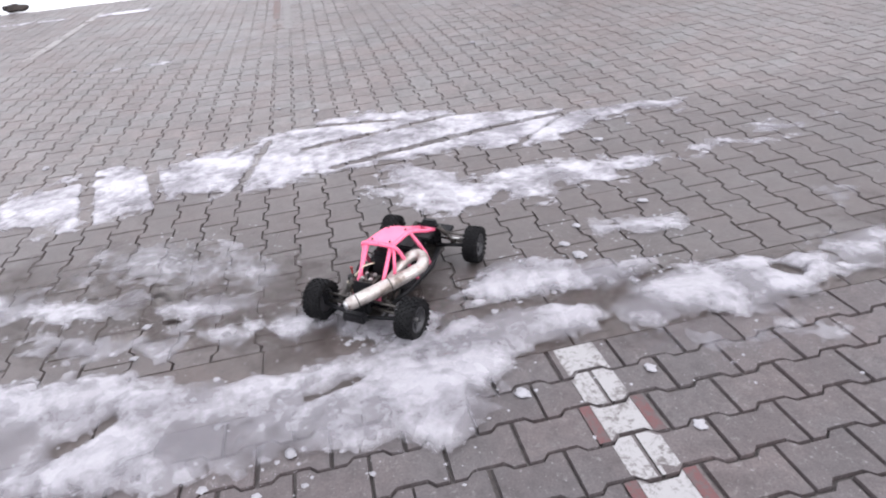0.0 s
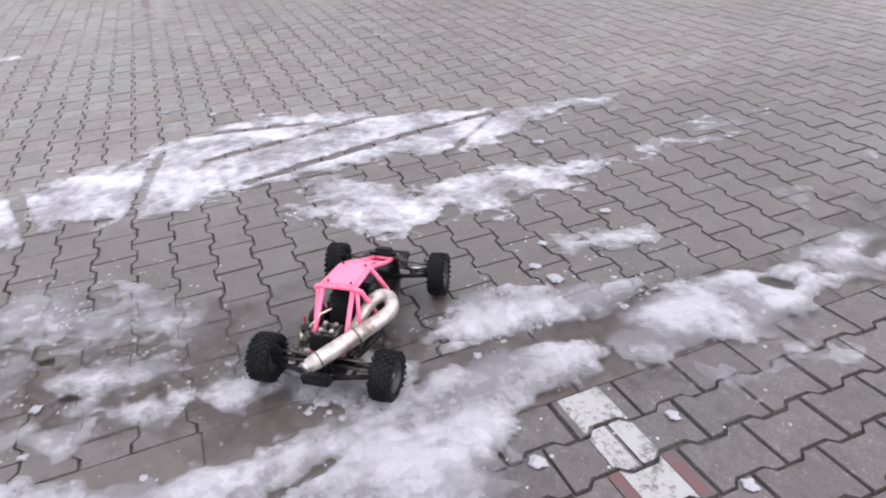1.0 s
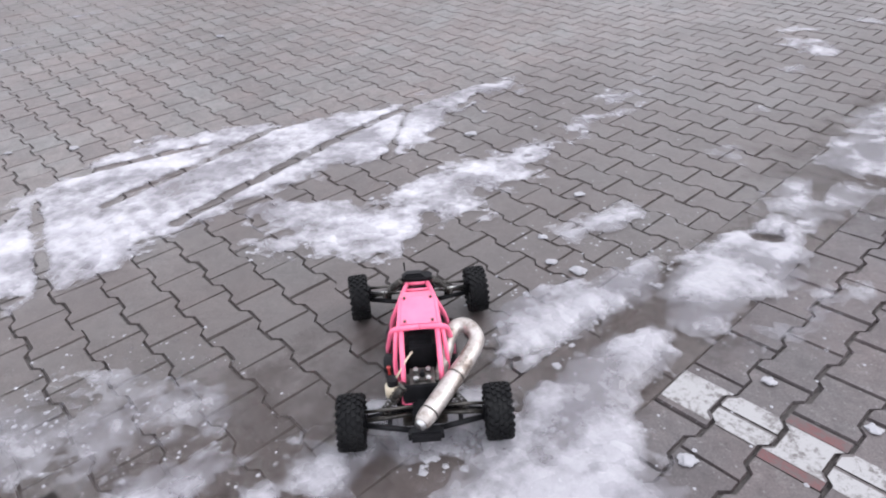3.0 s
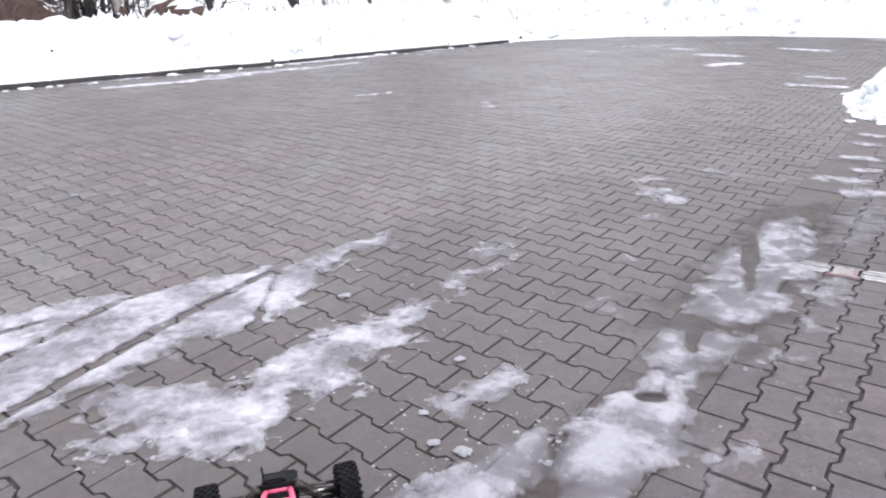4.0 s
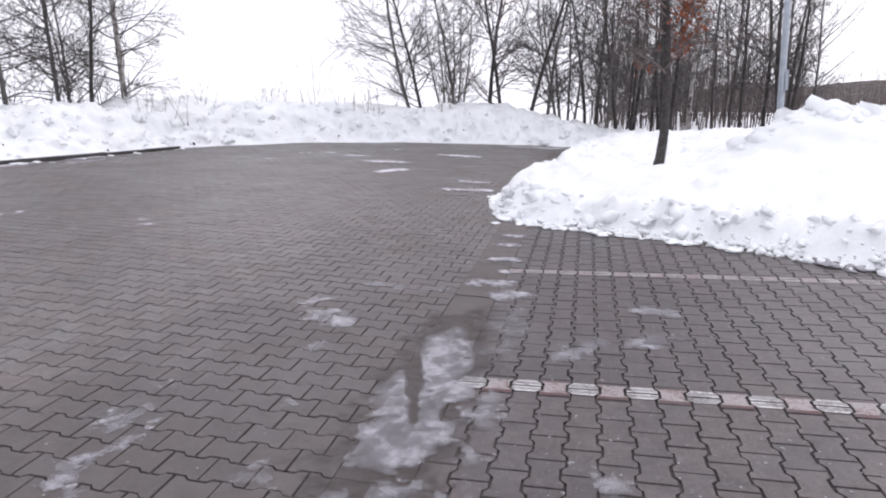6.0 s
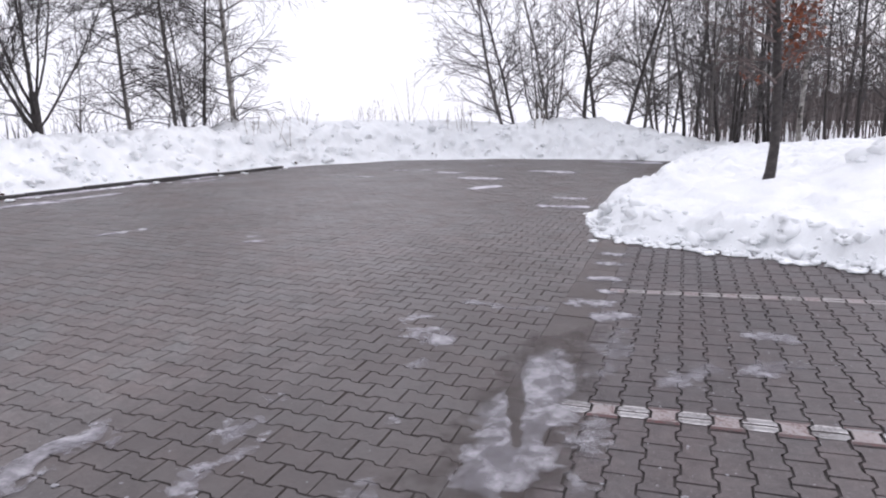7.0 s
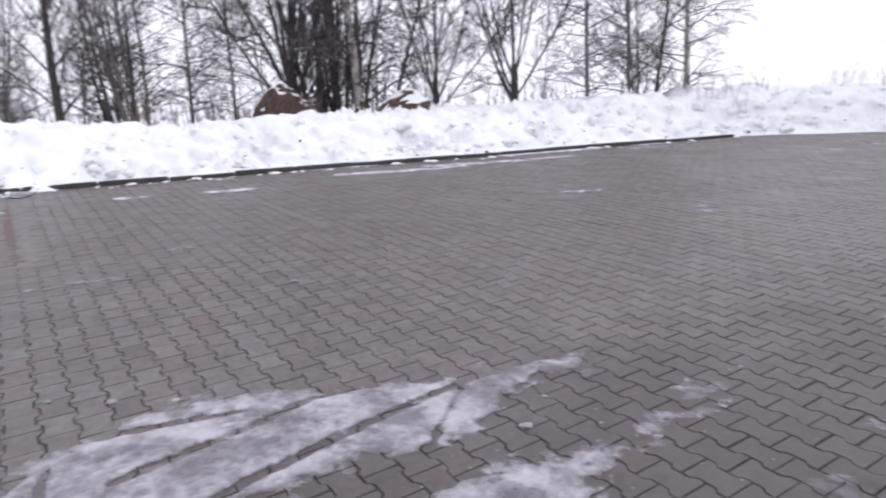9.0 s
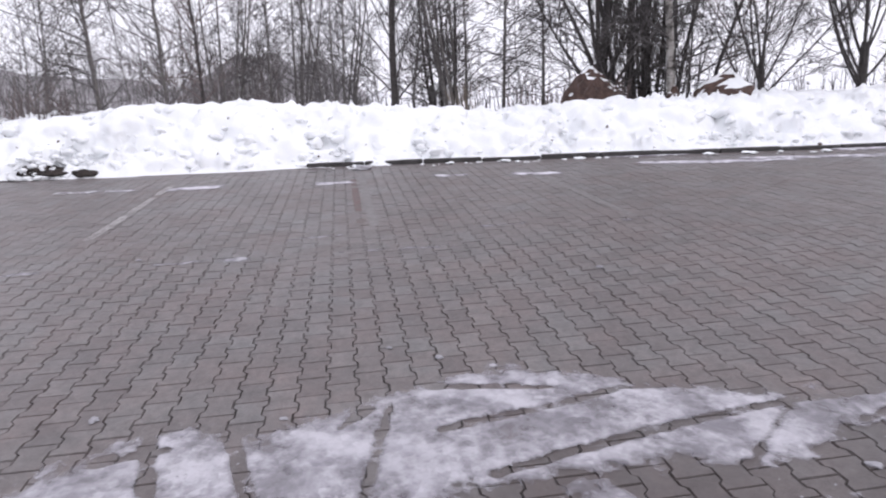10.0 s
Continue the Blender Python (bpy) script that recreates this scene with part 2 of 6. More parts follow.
M_BIRCH = plain_rough("birch_bark", [(0.38, (0.05, 0.045, 0.04)), (0.5, (0.3, 0.28, 0.26)), (0.7, (0.55, 0.53, 0.5))], 5.0, 0.8, bumps=((20.0, 0.5, 0.01),))
M_GREYBARK = plain_rough("grey_bark", [(0.3, (0.06, 0.055, 0.052)), (0.7, (0.19, 0.175, 0.166))], 14.0, 0.9, bumps=((26.0, 0.7, 0.012),))
M_LEAF = plain_rough("dry_orange_leaf", [(0.3, (0.13, 0.038, 0.022)), (0.7, (0.29, 0.095, 0.045))], 9.0, 0.8, bumps=())
M_EARTH = plain_rough("brown_earth", [(0.3, (0.045, 0.029, 0.025)), (0.7, (0.125, 0.08, 0.066))], 5.0, 0.95, bumps=((12.0, 0.9, 0.05),))
M_SOIL = plain_rough("wet_dark_soil", [(0.3, (0.01, 0.008, 0.007)), (0.7, (0.045, 0.034, 0.029))], 9.0, 0.9, bumps=((16.0, 0.9, 0.05),))
M_GRASS = plain_rough("dry_grass", [(0.3, (0.09, 0.068, 0.05)), (0.7, (0.22, 0.175, 0.125))], 4.0, 0.9, bumps=())
# distance haze is put into this colour: paler and greyer than bare woods
M_HILL = plain_rough("hazed_far_wood", [(0.35, (0.26, 0.25, 0.257)), (0.7, (0.4, 0.388, 0.394))], 1.2, 0.95, bumps=((2.0, 1.0, 0.4),), detail=8.0)
M_POLE = plain_rough("galvanised_steel", [(0.3, (0.27, 0.3, 0.34)), (0.7, (0.4, 0.43, 0.47))], 8.0, 0.45, 0.6, bumps=())


def paint_material(name, a, bcol, wear):
    m, n, l, b = mat(name, 0.6)
    pos = world_coords(n)
    f = noise_tex(n, l, pos, 55.0, 7.0, 0.75)
    g = noise_tex(n, l, pos, 9.0, 4.0, 0.6)
    w = math_node(n, l, "ADD", math_node(n, l, "MULTIPLY", f, 0.7), math_node(n, l, "MULTIPLY", g, 0.4))
    c = ramp(n, l, w, [(wear, bcol), (wear + 0.1, a)])
    l.new(c, b.inputs["Base Color"])
    bump(n, l, b, [(f, 0.4, 0.002)])
    return m


M_WHITE = paint_material("worn_white_paint", (0.31, 0.303, 0.305), (0.12, 0.108, 0.106), 0.46)
M_FADED = paint_material("faded_white_paint", (0.36, 0.34, 0.335), (0.15, 0.135, 0.13), 0.47)
M_GHOST = paint_material("nearly_gone_white_paint", (0.22, 0.207, 0.203), (0.125, 0.115, 0.112), 0.48)
M_PINKISH = paint_material("white_paint_over_red", (0.32, 0.285, 0.283), (0.17, 0.11, 0.106), 0.46)
M_BRIGHT = paint_material("thick_white_paint", (0.62, 0.6, 0.6), (0.3, 0.28, 0.28), 0.5)
M_RED = paint_material("worn_red_paint", (0.115, 0.045, 0.046), (0.085, 0.062, 0.062), 0.5)
M_FADEDRED = paint_material("nearly_gone_red_paint", (0.15, 0.085, 0.08), (0.11, 0.095, 0.09), 0.5)
M_RUBBER = plain_rough("black_rubber", [(0.3, (0.005, 0.005, 0.006)), (0.7, (0.016, 0.016, 0.0165))], 20.0, 0.7, bumps=((120.0, 0.4, 0.001),))
M_PLASTIC = plain_rough("black_plastic", [(0.3, (0.007, 0.007, 0.008)), (0.7, (0.018, 0.018, 0.02))], 25.0, 0.42, bumps=())
M_PINK = plain_rough("fluorescent_pink_paint", [(0.3, (0.88, 0.13, 0.25)), (0.7, (0.95, 0.2, 0.33))], 9.0, 0.4, bumps=((200.0, 0.1, 0.0005),))
M_PIPE = plain_rough("heat_stained_aluminium", [(0.34, (0.17, 0.135, 0.115)), (0.46, (0.38, 0.34, 0.315)), (0.62, (0.54, 0.51, 0.49))], 22.0, 0.45, 0.7, bumps=((90.0, 0.2, 0.001),))
M_STEEL = plain_rough("bare_steel", [(0.3, (0.4, 0.4, 0.4)), (0.7, (0.62, 0.61, 0.6))], 30.0, 0.3, 0.95, bumps=())
M_RIM = plain_rough("dark_rim", [(0.3, (0.018, 0.018, 0.02)), (0.7, (0.06, 0.06, 0.064))], 14.0, 0.35, 0.3, bumps=())
M_CREAM = plain_rough("cloudy_cream_plastic", [(0.3, (0.5, 0.42, 0.3)), (0.7, (0.68, 0.6, 0.47))], 20.0, 0.4, bumps=())
M_REDPL = plain_rough("red_plastic", [(0.3, (0.2, 0.012, 0.012)), (0.7, (0.3, 0.025, 0.022))], 20.0, 0.4, bumps=())
M_DARKMETAL = plain_rough("oily_dark_metal", [(0.3, (0.03, 0.028, 0.026)), (0.7, (0.13, 0.12, 0.11))], 30.0, 0.4, 0.8, bumps=((100.0, 0.3, 0.001),))

# ---- mesh helpers ----


def mesh_object(name, verts, faces, material, parent=None, smooth=False, label=""):
    me = bpy.data.meshes.new(name)
    me.from_pydata([tuple(v) for v in verts], [], [tuple(f) for f in faces])
    me.materials.append(material)
    if smooth:
        me.polygons.foreach_set("use_smooth", [True] * len(me.polygons))
    me.update()
    ob = new(name, me)
    if parent is not None:
        ob.parent = parent
    if label:
        ob["label"] = label
    return ob


def part(name, bm, material, parent, label="", smooth=False):
    me = bpy.data.meshes.new(name)
    bmesh.ops.recalc_face_normals(bm, faces=bm.faces)
    bm.to_mesh(me)
    bm.free()
    me.materials.append(material)
    if smooth:
        me.polygons.foreach_set("use_smooth", [True] * len(me.polygons))
    ob = new(name, me)
    ob.parent = parent
    if label:
        ob["label"] = label
    return ob


class Soup:
    """Vertices and faces gathered into one mesh."""

    def __init__(self):
        self.v, self.f = [], []

    def tube(self, pts, radii, sides=6, cap=True):
        pts = [Vector(p) for p in pts]
        start = len(self.v)
        ref = None
        for i, p in enumerate(pts):
            d = (pts[min(i + 1, len(pts) - 1)] - pts[max(i - 1, 0)])
            d = d.normalized() if d.length > 1e-9 else Vector((0, 0, 1))
            if ref is None:
                ref = d.orthogonal().normalized()
            ref = (ref - d * ref.dot(d))
            ref = ref.normalized() if ref.length > 1e-6 else d.orthogonal().normalized()
            side = d.cross(ref)
            r = radii[i] if isinstance(radii, (list, tuple)) else radii
            for k in range(sides):
                a = 2 * math.pi * k / sides
                self.v.append(p + (ref * math.cos(a) + side * math.sin(a)) * r)
        for i in range(len(pts) - 1):
            for k in range(sides):
                a, b = start + i * sides + k, start + i * sides + (k + 1) % sides
                self.f.append((a, b, b + sides, a + sides))
        if cap:
            self.f.append(tuple(start + k for k in reversed(range(sides))))
            last = start + (len(pts) - 1) * sides
            self.f.append(tuple(last + k for k in range(sides)))
        return self

    def box(self, c, s, m=None):
        start = len(self.v)
        m = m or Matrix()
        for x in (-1, 1):
            for y in (-1, 1):
                for z in (-1, 1):
                    self.v.append(Vector(c) + m.to_3x3() @ Vector((x * s[0] / 2, y * s[1] / 2, z * s[2] / 2)))
        for q in ((0, 1, 3, 2), (4, 6, 7, 5), (0, 4, 5, 1), (2, 3, 7, 6), (0, 2, 6, 4), (1, 5, 7, 3)):
            self.f.append(tuple(start + i for i in q))
        return self

    def out(self, name, material, parent=None, smooth=False, label=""):
        return mesh_object(name, self.v, self.f, material, parent, smooth, label)


def bevel_box(c, s, r=0.004, m=None):
    bm = bmesh.new()
    bmesh.ops.create_cube(bm, size=1.0)
    bmesh.ops.scale(bm, vec=s, verts=bm.verts)
    bmesh.ops.bevel(bm, geom=bm.edges[:], offset=r, segments=2, affect="EDGES")
    bmesh.ops.transform(bm, matrix=Matrix.Translation(c) @ (m or Matrix()), verts=bm.verts)
    return bm


def empty(name):
    return new(name)


def hash2(ix, iy, seed):
    h = np.sin(ix * 127.1 + iy * 311.7 + seed * 74.7) * 43758.5453
    return h - np.floor(h)


def vnoise(x, y, seed=0):
    ix, iy = np.floor(x), np.floor(y)
    fx, fy = x - ix, y - iy
    fx, fy = fx * fx * (3 - 2 * fx), fy * fy * (3 - 2 * fy)
    a, b = hash2(ix, iy, seed), hash2(ix + 1, iy, seed)
    c, d = hash2(ix, iy + 1, seed), hash2(ix + 1, iy + 1, seed)
    return (a + (b - a) * fx) * (1 - fy) + (c + (d - c) * fx) * fy


def fbm(x, y, seed=0, octaves=4, gain=0.5):
    total, amp, norm = 0, 1.0, 0
    for o in range(octaves):
        total = total + amp * vnoise(x * 2**o + 13.7 * o, y * 2**o - 7.3 * o, seed + o)
        norm += amp
        amp *= gain
    return total / norm


def lumps(x, y, seed=0):
    """Rounded clods: 1 in the middle of a clod, 0 between clods."""
    ix, iy = np.floor(x), np.floor(y)
    best = np.full(x.shape, 9.0)
    for dx in (-1, 0, 1):
        for dy in (-1, 0, 1):
            jx, jy = ix + dx, iy + dy
            px, py = jx + hash2(jx, jy, seed), jy + hash2(jx, jy, seed + 5)
            best = np.minimum(best, (x - px) ** 2 + (y - py) ** 2)
    return np.clip(1 - best, 0, 1)


def blocks(x, y, seed=0):
    """Broken slabs: a height of its own for each piece (0 to 1), falling off sharply at the cracks."""
    ix, iy = np.floor(x), np.floor(y)
    f1, f2, val = np.full(x.shape, 9.0), np.full(x.shape, 9.0), np.zeros(x.shape)
    for dx in (-1, 0, 1):
        for dy in (-1, 0, 1):
            jx, jy = ix + dx, iy + dy
            d = np.hypot(x - jx - hash2(jx, jy, seed), y - jy - hash2(jx, jy, seed + 5))
            near = d < f1
            f2 = np.where(near, f1, np.minimum(f2, d))
            val = np.where(near, hash2(jx, jy, seed + 11), val)
            f1 = np.where(near, d, f1)
    return val * np.clip((f2 - f1) * 5, 0, 1) ** 0.6


def smooth01(x):
    x = np.clip(x, 0, 1)
    return x * x * (3 - 2 * x)


def chain_distance(x, y, chain):
    """Signed distance to a run of discs (x, y, radius) joined into a band; negative inside."""
    best = np.full(x.shape, 99.0)
    if len(chain) == 1:
        return np.hypot(x - chain[0][0], y - chain[0][1]) - chain[0][2]
    for (ax, ay, ar), (bx, by, br) in zip(chain, chain[1:]):
        ux, uy = bx - ax, by - ay
        t = np.clip(((x - ax) * ux + (y - ay) * uy) / (ux * ux + uy * uy + 1e-9), 0, 1)
        best = np.minimum(best, np.hypot(x - ax - t * ux, y - ay - t * uy) - (ar + t * (br - ar)))
    return best


def polygon_distance(x, y, poly):
    """Positive inside the polygon, by the distance to its edge."""
    d = np.full(x.shape, 1e9)
    inside = np.zeros(x.shape, bool)
    for (ax, ay), (bx, by) in zip(poly, poly[1:] + poly[:1]):
        ux, uy = bx - ax, by - ay
        t = np.clip(((x - ax) * ux + (y - ay) * uy) / (ux * ux + uy * uy + 1e-9), 0, 1)
        d = np.minimum(d, np.hypot(x - ax - t * ux, y - ay - t * uy))
        if abs(by - ay) > 1e-9:
            inside ^= ((ay > y) != (by > y)) & (x < (bx - ax) * (y - ay) / (by - ay) + ax)
    return np.where(inside, d, -d)


def grid_sheet(name, xs, ys, z, keep, material, smooth=True, cover=None):
    """A sheet of squares over a grid, with the vertices' heights; only the squares marked in keep are made."""
    nx, ny = len(xs), len(ys)
    used = np.zeros((nx, ny), bool)
    for dx in (0, 1):
        for dy in (0, 1):
            used[dx:nx - 1 + dx, dy:ny - 1 + dy] |= keep
    index = np.full((nx, ny), -1)
    index[used] = np.arange(used.sum())
    gx, gy = np.meshgrid(xs, ys, indexing="ij")
    verts = np.stack([gx[used], gy[used], z[used]], 1)
    ii, jj = np.nonzero(keep)
    faces = np.stack([index[ii, jj], index[ii + 1, jj], index[ii + 1, jj + 1], index[ii, jj + 1]], 1)
    ob = mesh_object(name, verts.tolist(), faces.tolist(), material, smooth=smooth)
    if cover is not None:
        att = ob.data.attributes.new("cover", "FLOAT", "POINT")
        att.data.foreach_set("value", cover[used].astype(np.float32))
    return ob

# ---- the large structure ----
BAY_RISE = 0.0556                      # the parking bays climb gently from the gutter
KERB_A, KERB_B = Vector((-11.1, -4.0, 0)), Vector((-8.55, 10.5, 0))


def bay_height(x):
    return BAY_RISE * max(x, 0.0)


FALL = 0.03                          # the whole yard dips from the lane's far kerb towards the bays


def terrain(x):
    """The height of the open ground beside and under the paving."""
    return float(np.interp(x, (-12.5, 0.0, 9.0), (0.3, -0.09, 0.15)))


rows = (-900, -12.5, 0.0, 9.0, 900)
ground = mesh_object("ground", [(x, y, terrain(x)) for x in rows for y in (-900, 900)], [(2 * i, 2 * i + 2, 2 * i + 3, 2 * i + 1) for i in range(4)], M_FIELD)
tagged(ground, "flat field under clean white snow reaching the horizon", "snow field", kind="structure")

bed = Soup()
bed.box((-6.9, 2.5, -0.046), (13.8, 33.0, 0.07))
lane_bed = bed.out("road", M_JOINT)
tagged(lane_bed, "dark wet sand bed showing in the joints of the lane paving", "lane bed", kind="structure")
v = []
for x, y in ((0.0, -14), (9.0, -14), (9.0, 19), (0.0, 19)):
    v.append((x, y, bay_height(x) - 0.012))
for x, y in ((0.0, -14), (9.0, -14), (9.0, 19), (0.0, 19)):
    v.append((x, y, -0.087))
bay_bed = mesh_object("bay_bed", v, [(0, 1, 2, 3), (4, 7, 6, 5), (0, 4, 5, 1), (1, 5, 6, 2), (2, 6, 7, 3), (3, 7, 4, 0)], M_JOINT)
tagged(bay_bed, "dark wet sand bed showing in the joints of the bays", "bay bed", kind="structure")

# kerb of metre-long stones along the far side, butted end to end
kerb = empty("kerb")
tagged(kerb, "low dark wet concrete kerb below the snow bank", "kerb", kind="structure")
kerb_dir = (KERB_B - KERB_A).normalized()
kerb_turn = Matrix.Rotation(math.atan2(kerb_dir.y, kerb_dir.x), 4, "Z")
kb = bevel_box((0, 0, 0), (0.985, 0.12, 0.2), 0.012)
kerb_mesh = bpy.data.meshes.new("kerbstone")
kb.to_mesh(kerb_mesh)
kb.free()
kerb_mesh.materials.append(M_KERB)
rk = random.Random(5)
for i in range(15):
    k = new("kerbstone", kerb_mesh)
    k.parent = kerb
    p = KERB_A + kerb_dir * (i + 0.2)
    k.matrix_basis = Matrix.Translation((p.x, p.y, -0.035 + rk.uniform(-0.012, 0.012))) @ kerb_turn @ Matrix.Rotation(rk.uniform(-0.012, 0.012), 4, "Z")


def snow_bank(name, poly, cell, height, seed, label, chunk=1.0):
    xs = np.arange(min(p[0] for p in poly) - 0.3, max(p[0] for p in poly) + 0.3, cell)
    ys = np.arange(min(p[1] for p in poly) - 0.3, max(p[1] for p in poly) + 0.3, cell)
    gx, gy = np.meshgrid(xs, ys, indexing="ij")
    wob = (fbm(gx * 1.3, gy * 1.3, seed, 4, 0.6) - 0.5) * 0.5 + (vnoise(gx * 6, gy * 6, seed + 9) - 0.5) * 0.1
    d = polygon_distance(gx, gy, poly) + wob * 0.6
    z = height(gx, gy, d) - 0.03
    inside = d > -0.02
    keep = inside[:-1, :-1] | inside[1:, :-1] | inside[:-1, 1:] | inside[1:, 1:]
    # shove the clods about sideways so that faces overhang a little and do not line up
    ob = grid_sheet(name, xs, ys, z, keep, M_SNOW)
    me = ob.data
    co = np.empty(len(me.vertices) * 3)
    me.vertices.foreach_get("co", co)
    co = co.reshape(-1, 3)
    co[:, 0] += (vnoise(co[:, 0] * 5, co[:, 1] * 5, seed + 20) - 0.5) * cell * 1.0
    co[:, 1] += (vnoise(co[:, 0] * 5, co[:, 1] * 5, seed + 31) - 0.5) * cell * 1.0
    me.vertices.foreach_set("co", co.ravel())
    me.update()
    # broken chunks: push the surface in and out along its own slope
    nor = np.empty(len(me.vertices) * 3)
    me.vertices.foreach_get("normal", nor)
    nor = nor.reshape(-1, 3)
    push = np.empty(len(co))
    for i, q in enumerate(co.tolist()):
        v = Vector(q)
        w = v + Vector((noise.noise(v * 2.1), noise.noise(v * 2.1 + Vector((9, 0, 0))), noise.noise(v * 2.1 + Vector((0, 9, 0))))) * 0.16
        w = Vector((w.x, w.y, w.z * 1.6))
        f, _ = noise.voronoi(w * 1.3)
        g, _ = noise.voronoi(w * 2.7 + Vector((3, 1, 7)))
        e, _ = noise.voronoi(w * 5.2 + Vector((5, 2, 1)))
        # loose clods stand out of the smoother heaps, mostly low down
        strewn = min(1.0, max(0.0, 0.75 + 1.6 * noise.noise(v * 0.9) - 0.7 * v.z))
        push[i] = chunk * (0.24 * (0.25 - f[0] ** 2) + 0.22 * (0.2 - g[0] ** 2) + 0.7 * strewn * max(0.0, 0.36 - e[0])) + 0.02 * noise.noise(v * 5.0)
    fade = np.clip((co[:, 2] - BAY_RISE * np.maximum(co[:, 0], 0)) / 0.12, 0, 1)
    co += nor * (push * fade)[:, None]
    me.vertices.foreach_set("co", co.ravel())
    me.update()
    return tagged(ob, label, "snow bank", kind="structure")


def far_bank_height(x, y, d):
    d = np.maximum(d, 0)
    side = np.interp(y, (-12, -7.5, -3.6, -2, -0.5, 1.7, 3.6, 5.8, 9, 11, 13, 15), (0.85, 1.06, 0.96, 0.88, 0.74, 0.9, 0.8, 0.88, 0.95, 0.98, 1.12, 1.04))
    end = np.interp(x, (-7, -5, -3.6, -2, -0.7, 0.5, 2), (1.04, 0.9, 1.14, 1.1, 0.8, 0.62, 0.5))
    top = np.where(x < -6.5, side, end) - 0.05 + (0.16 + 0.2 * (x > -6.5)) * (fbm(x * 0.7, y * 0.7, 3, 3) - 0.5)
    # a low trodden apron at the foot, then the steep face
    face = 0.16 * smooth01(d / 0.3) + 0.84 * smooth01((d - 0.12) / 1.15) ** 0.85
    h = top * face - 0.5 * smooth01((d - 2.0) / 1.4)
    rough = smooth01(d / 0.25)
    wx, wy = fbm(x * 2, y * 2, 71, 3), fbm(x * 2, y * 2, 81, 3)
    h += rough * (0.09 * (lumps(x * 1.7 + wx, y * 1.7 + wy, 2) - 0.6) + 0.025 * (blocks(x * 2.6 + wx, y * 2.6 + wy, 4) - 0.3) + 0.1 * (fbm(x * 1.5, y * 1.5, 8, 3, 0.5) - 0.5))
    h -= 0.4 * np.exp(-(((x + 11.9) / 0.22) ** 2 + ((y + 8.9) / 0.38) ** 2)) + 0.2 * np.exp(-(((x + 11.55) / 0.12) ** 2 + ((y + 8.0) / 0.2) ** 2))
    return np.maximum(h, 0.09 * smooth01(d / 0.1))


FAR_EDGE = [(-13.665, -15.183), (-12.008, -10.462), (-11.473, -7.908), (-11.087, -5.766), (-11.034, -4.077), (-8.66, 10.45), (-7.85, 11.9), (-7.014, 13.521), (-4.597, 15.25), (-2.336, 16.193), (-0.138, 16.542), (2.98, 16.77), (2.978, 20.554), (-7.72, 19.912), (-12.684, 12.162), (-14.403, -0.325), (-17.919, -14.472)]
snow_bank("snow_bank", FAR_EDGE, 0.055, far_bank_height, 11, "long lumpy bank of ploughed snow behind the kerb")


def near_bank_height(x, y, d):
    d = np.maximum(d, 0)
    h = 0.3 * smooth01(d / 0.42) ** 0.8 + 0.18 * smooth01((d - 0.3) / 2.0) + 0.16 * smooth01((d - 1.8) / 2.6)
    h += 0.55 * np.exp(-((x - 3.6) ** 2 + (y - 7.2) ** 2) / 0.9) - 0.2 * np.exp(-((x - 2.75) ** 2 + (y - 7.8) ** 2) / 0.6) + 0.42 * np.exp(-((x - 4.9) ** 2 + (y - 7.9) ** 2) / 1.4) + 0.35 * np.exp(-((x - 6.4) ** 2 + (y - 8.3) ** 2) / 2.0)
    h += 0.22 * np.exp(-((x - 0.4) ** 2 + (y - 6.4) ** 2) / 0.7)
    rough = smooth01(d / 0.2)
    wx, wy = fbm(x * 2, y * 2, 72, 3), fbm(x * 2, y * 2, 82, 3)
    steep = 1 - 0.75 * smooth01((d - 0.7) / 1.2) + 0.7 * smooth01((y - 7.6) / 0.8)
    h += rough * steep * (0.12 * (lumps(x * 2.4, y * 2.4, 12) - 0.55) + 0.06 * (blocks(x * 3.6 + wx, y * 3.6 + wy, 14) - 0.3) + 0.06 * (lumps(x * 11, y * 11, 16) - 0.5))
    h += rough * 0.1 * (fbm(x * 1.4, y * 1.4, 18, 4) - 0.5)
    return np.maximum(h, 0.02 * rough) + BAY_RISE * np.maximum(x, 0)


NEAR_EDGE = [(-0.588, 5.673), (-0.326, 4.671), (0.039, 4.428), (0.649, 4.113), (1.299, 3.788), (2.034, 3.402), (2.517, 3.084), (3.041, 2.551), (4.2, 1.2), (5.6, -1), (8.8, -1), (8.013, 15.805), (1.456, 17.69), (0.665, 15.177), (0.107, 12.773), (-0.154, 9.16), (-0.543, 7.135)]
snow_bank("snow_bank", NEAR_EDGE, 0.06, near_bank_height, 40, "broad heap of ploughed white snow round the young tree", 0.42)

# ---- thin ice and slush on the paving ----


def largest(mask):
    """The biggest connected part of a grid of cells."""
    label, best, size = np.zeros(mask.shape, int), 0, 0
    count = 0
    for i, j in np.argwhere(mask):
        if label[i, j]:
            continue
        count += 1
        label[i, j] = count
        todo, n = [(i, j)], 0
        while todo:
            a, b = todo.pop()
            n += 1
            for c, d in ((a + 1, b), (a - 1, b), (a, b + 1), (a, b - 1)):
                if 0 <= c < mask.shape[0] and 0 <= d < mask.shape[1] and mask[c, d] and not label[c, d]:
                    label[c, d] = count
                    todo.append((c, d))
        if n > size:
            best, size = count, n
    return label == best


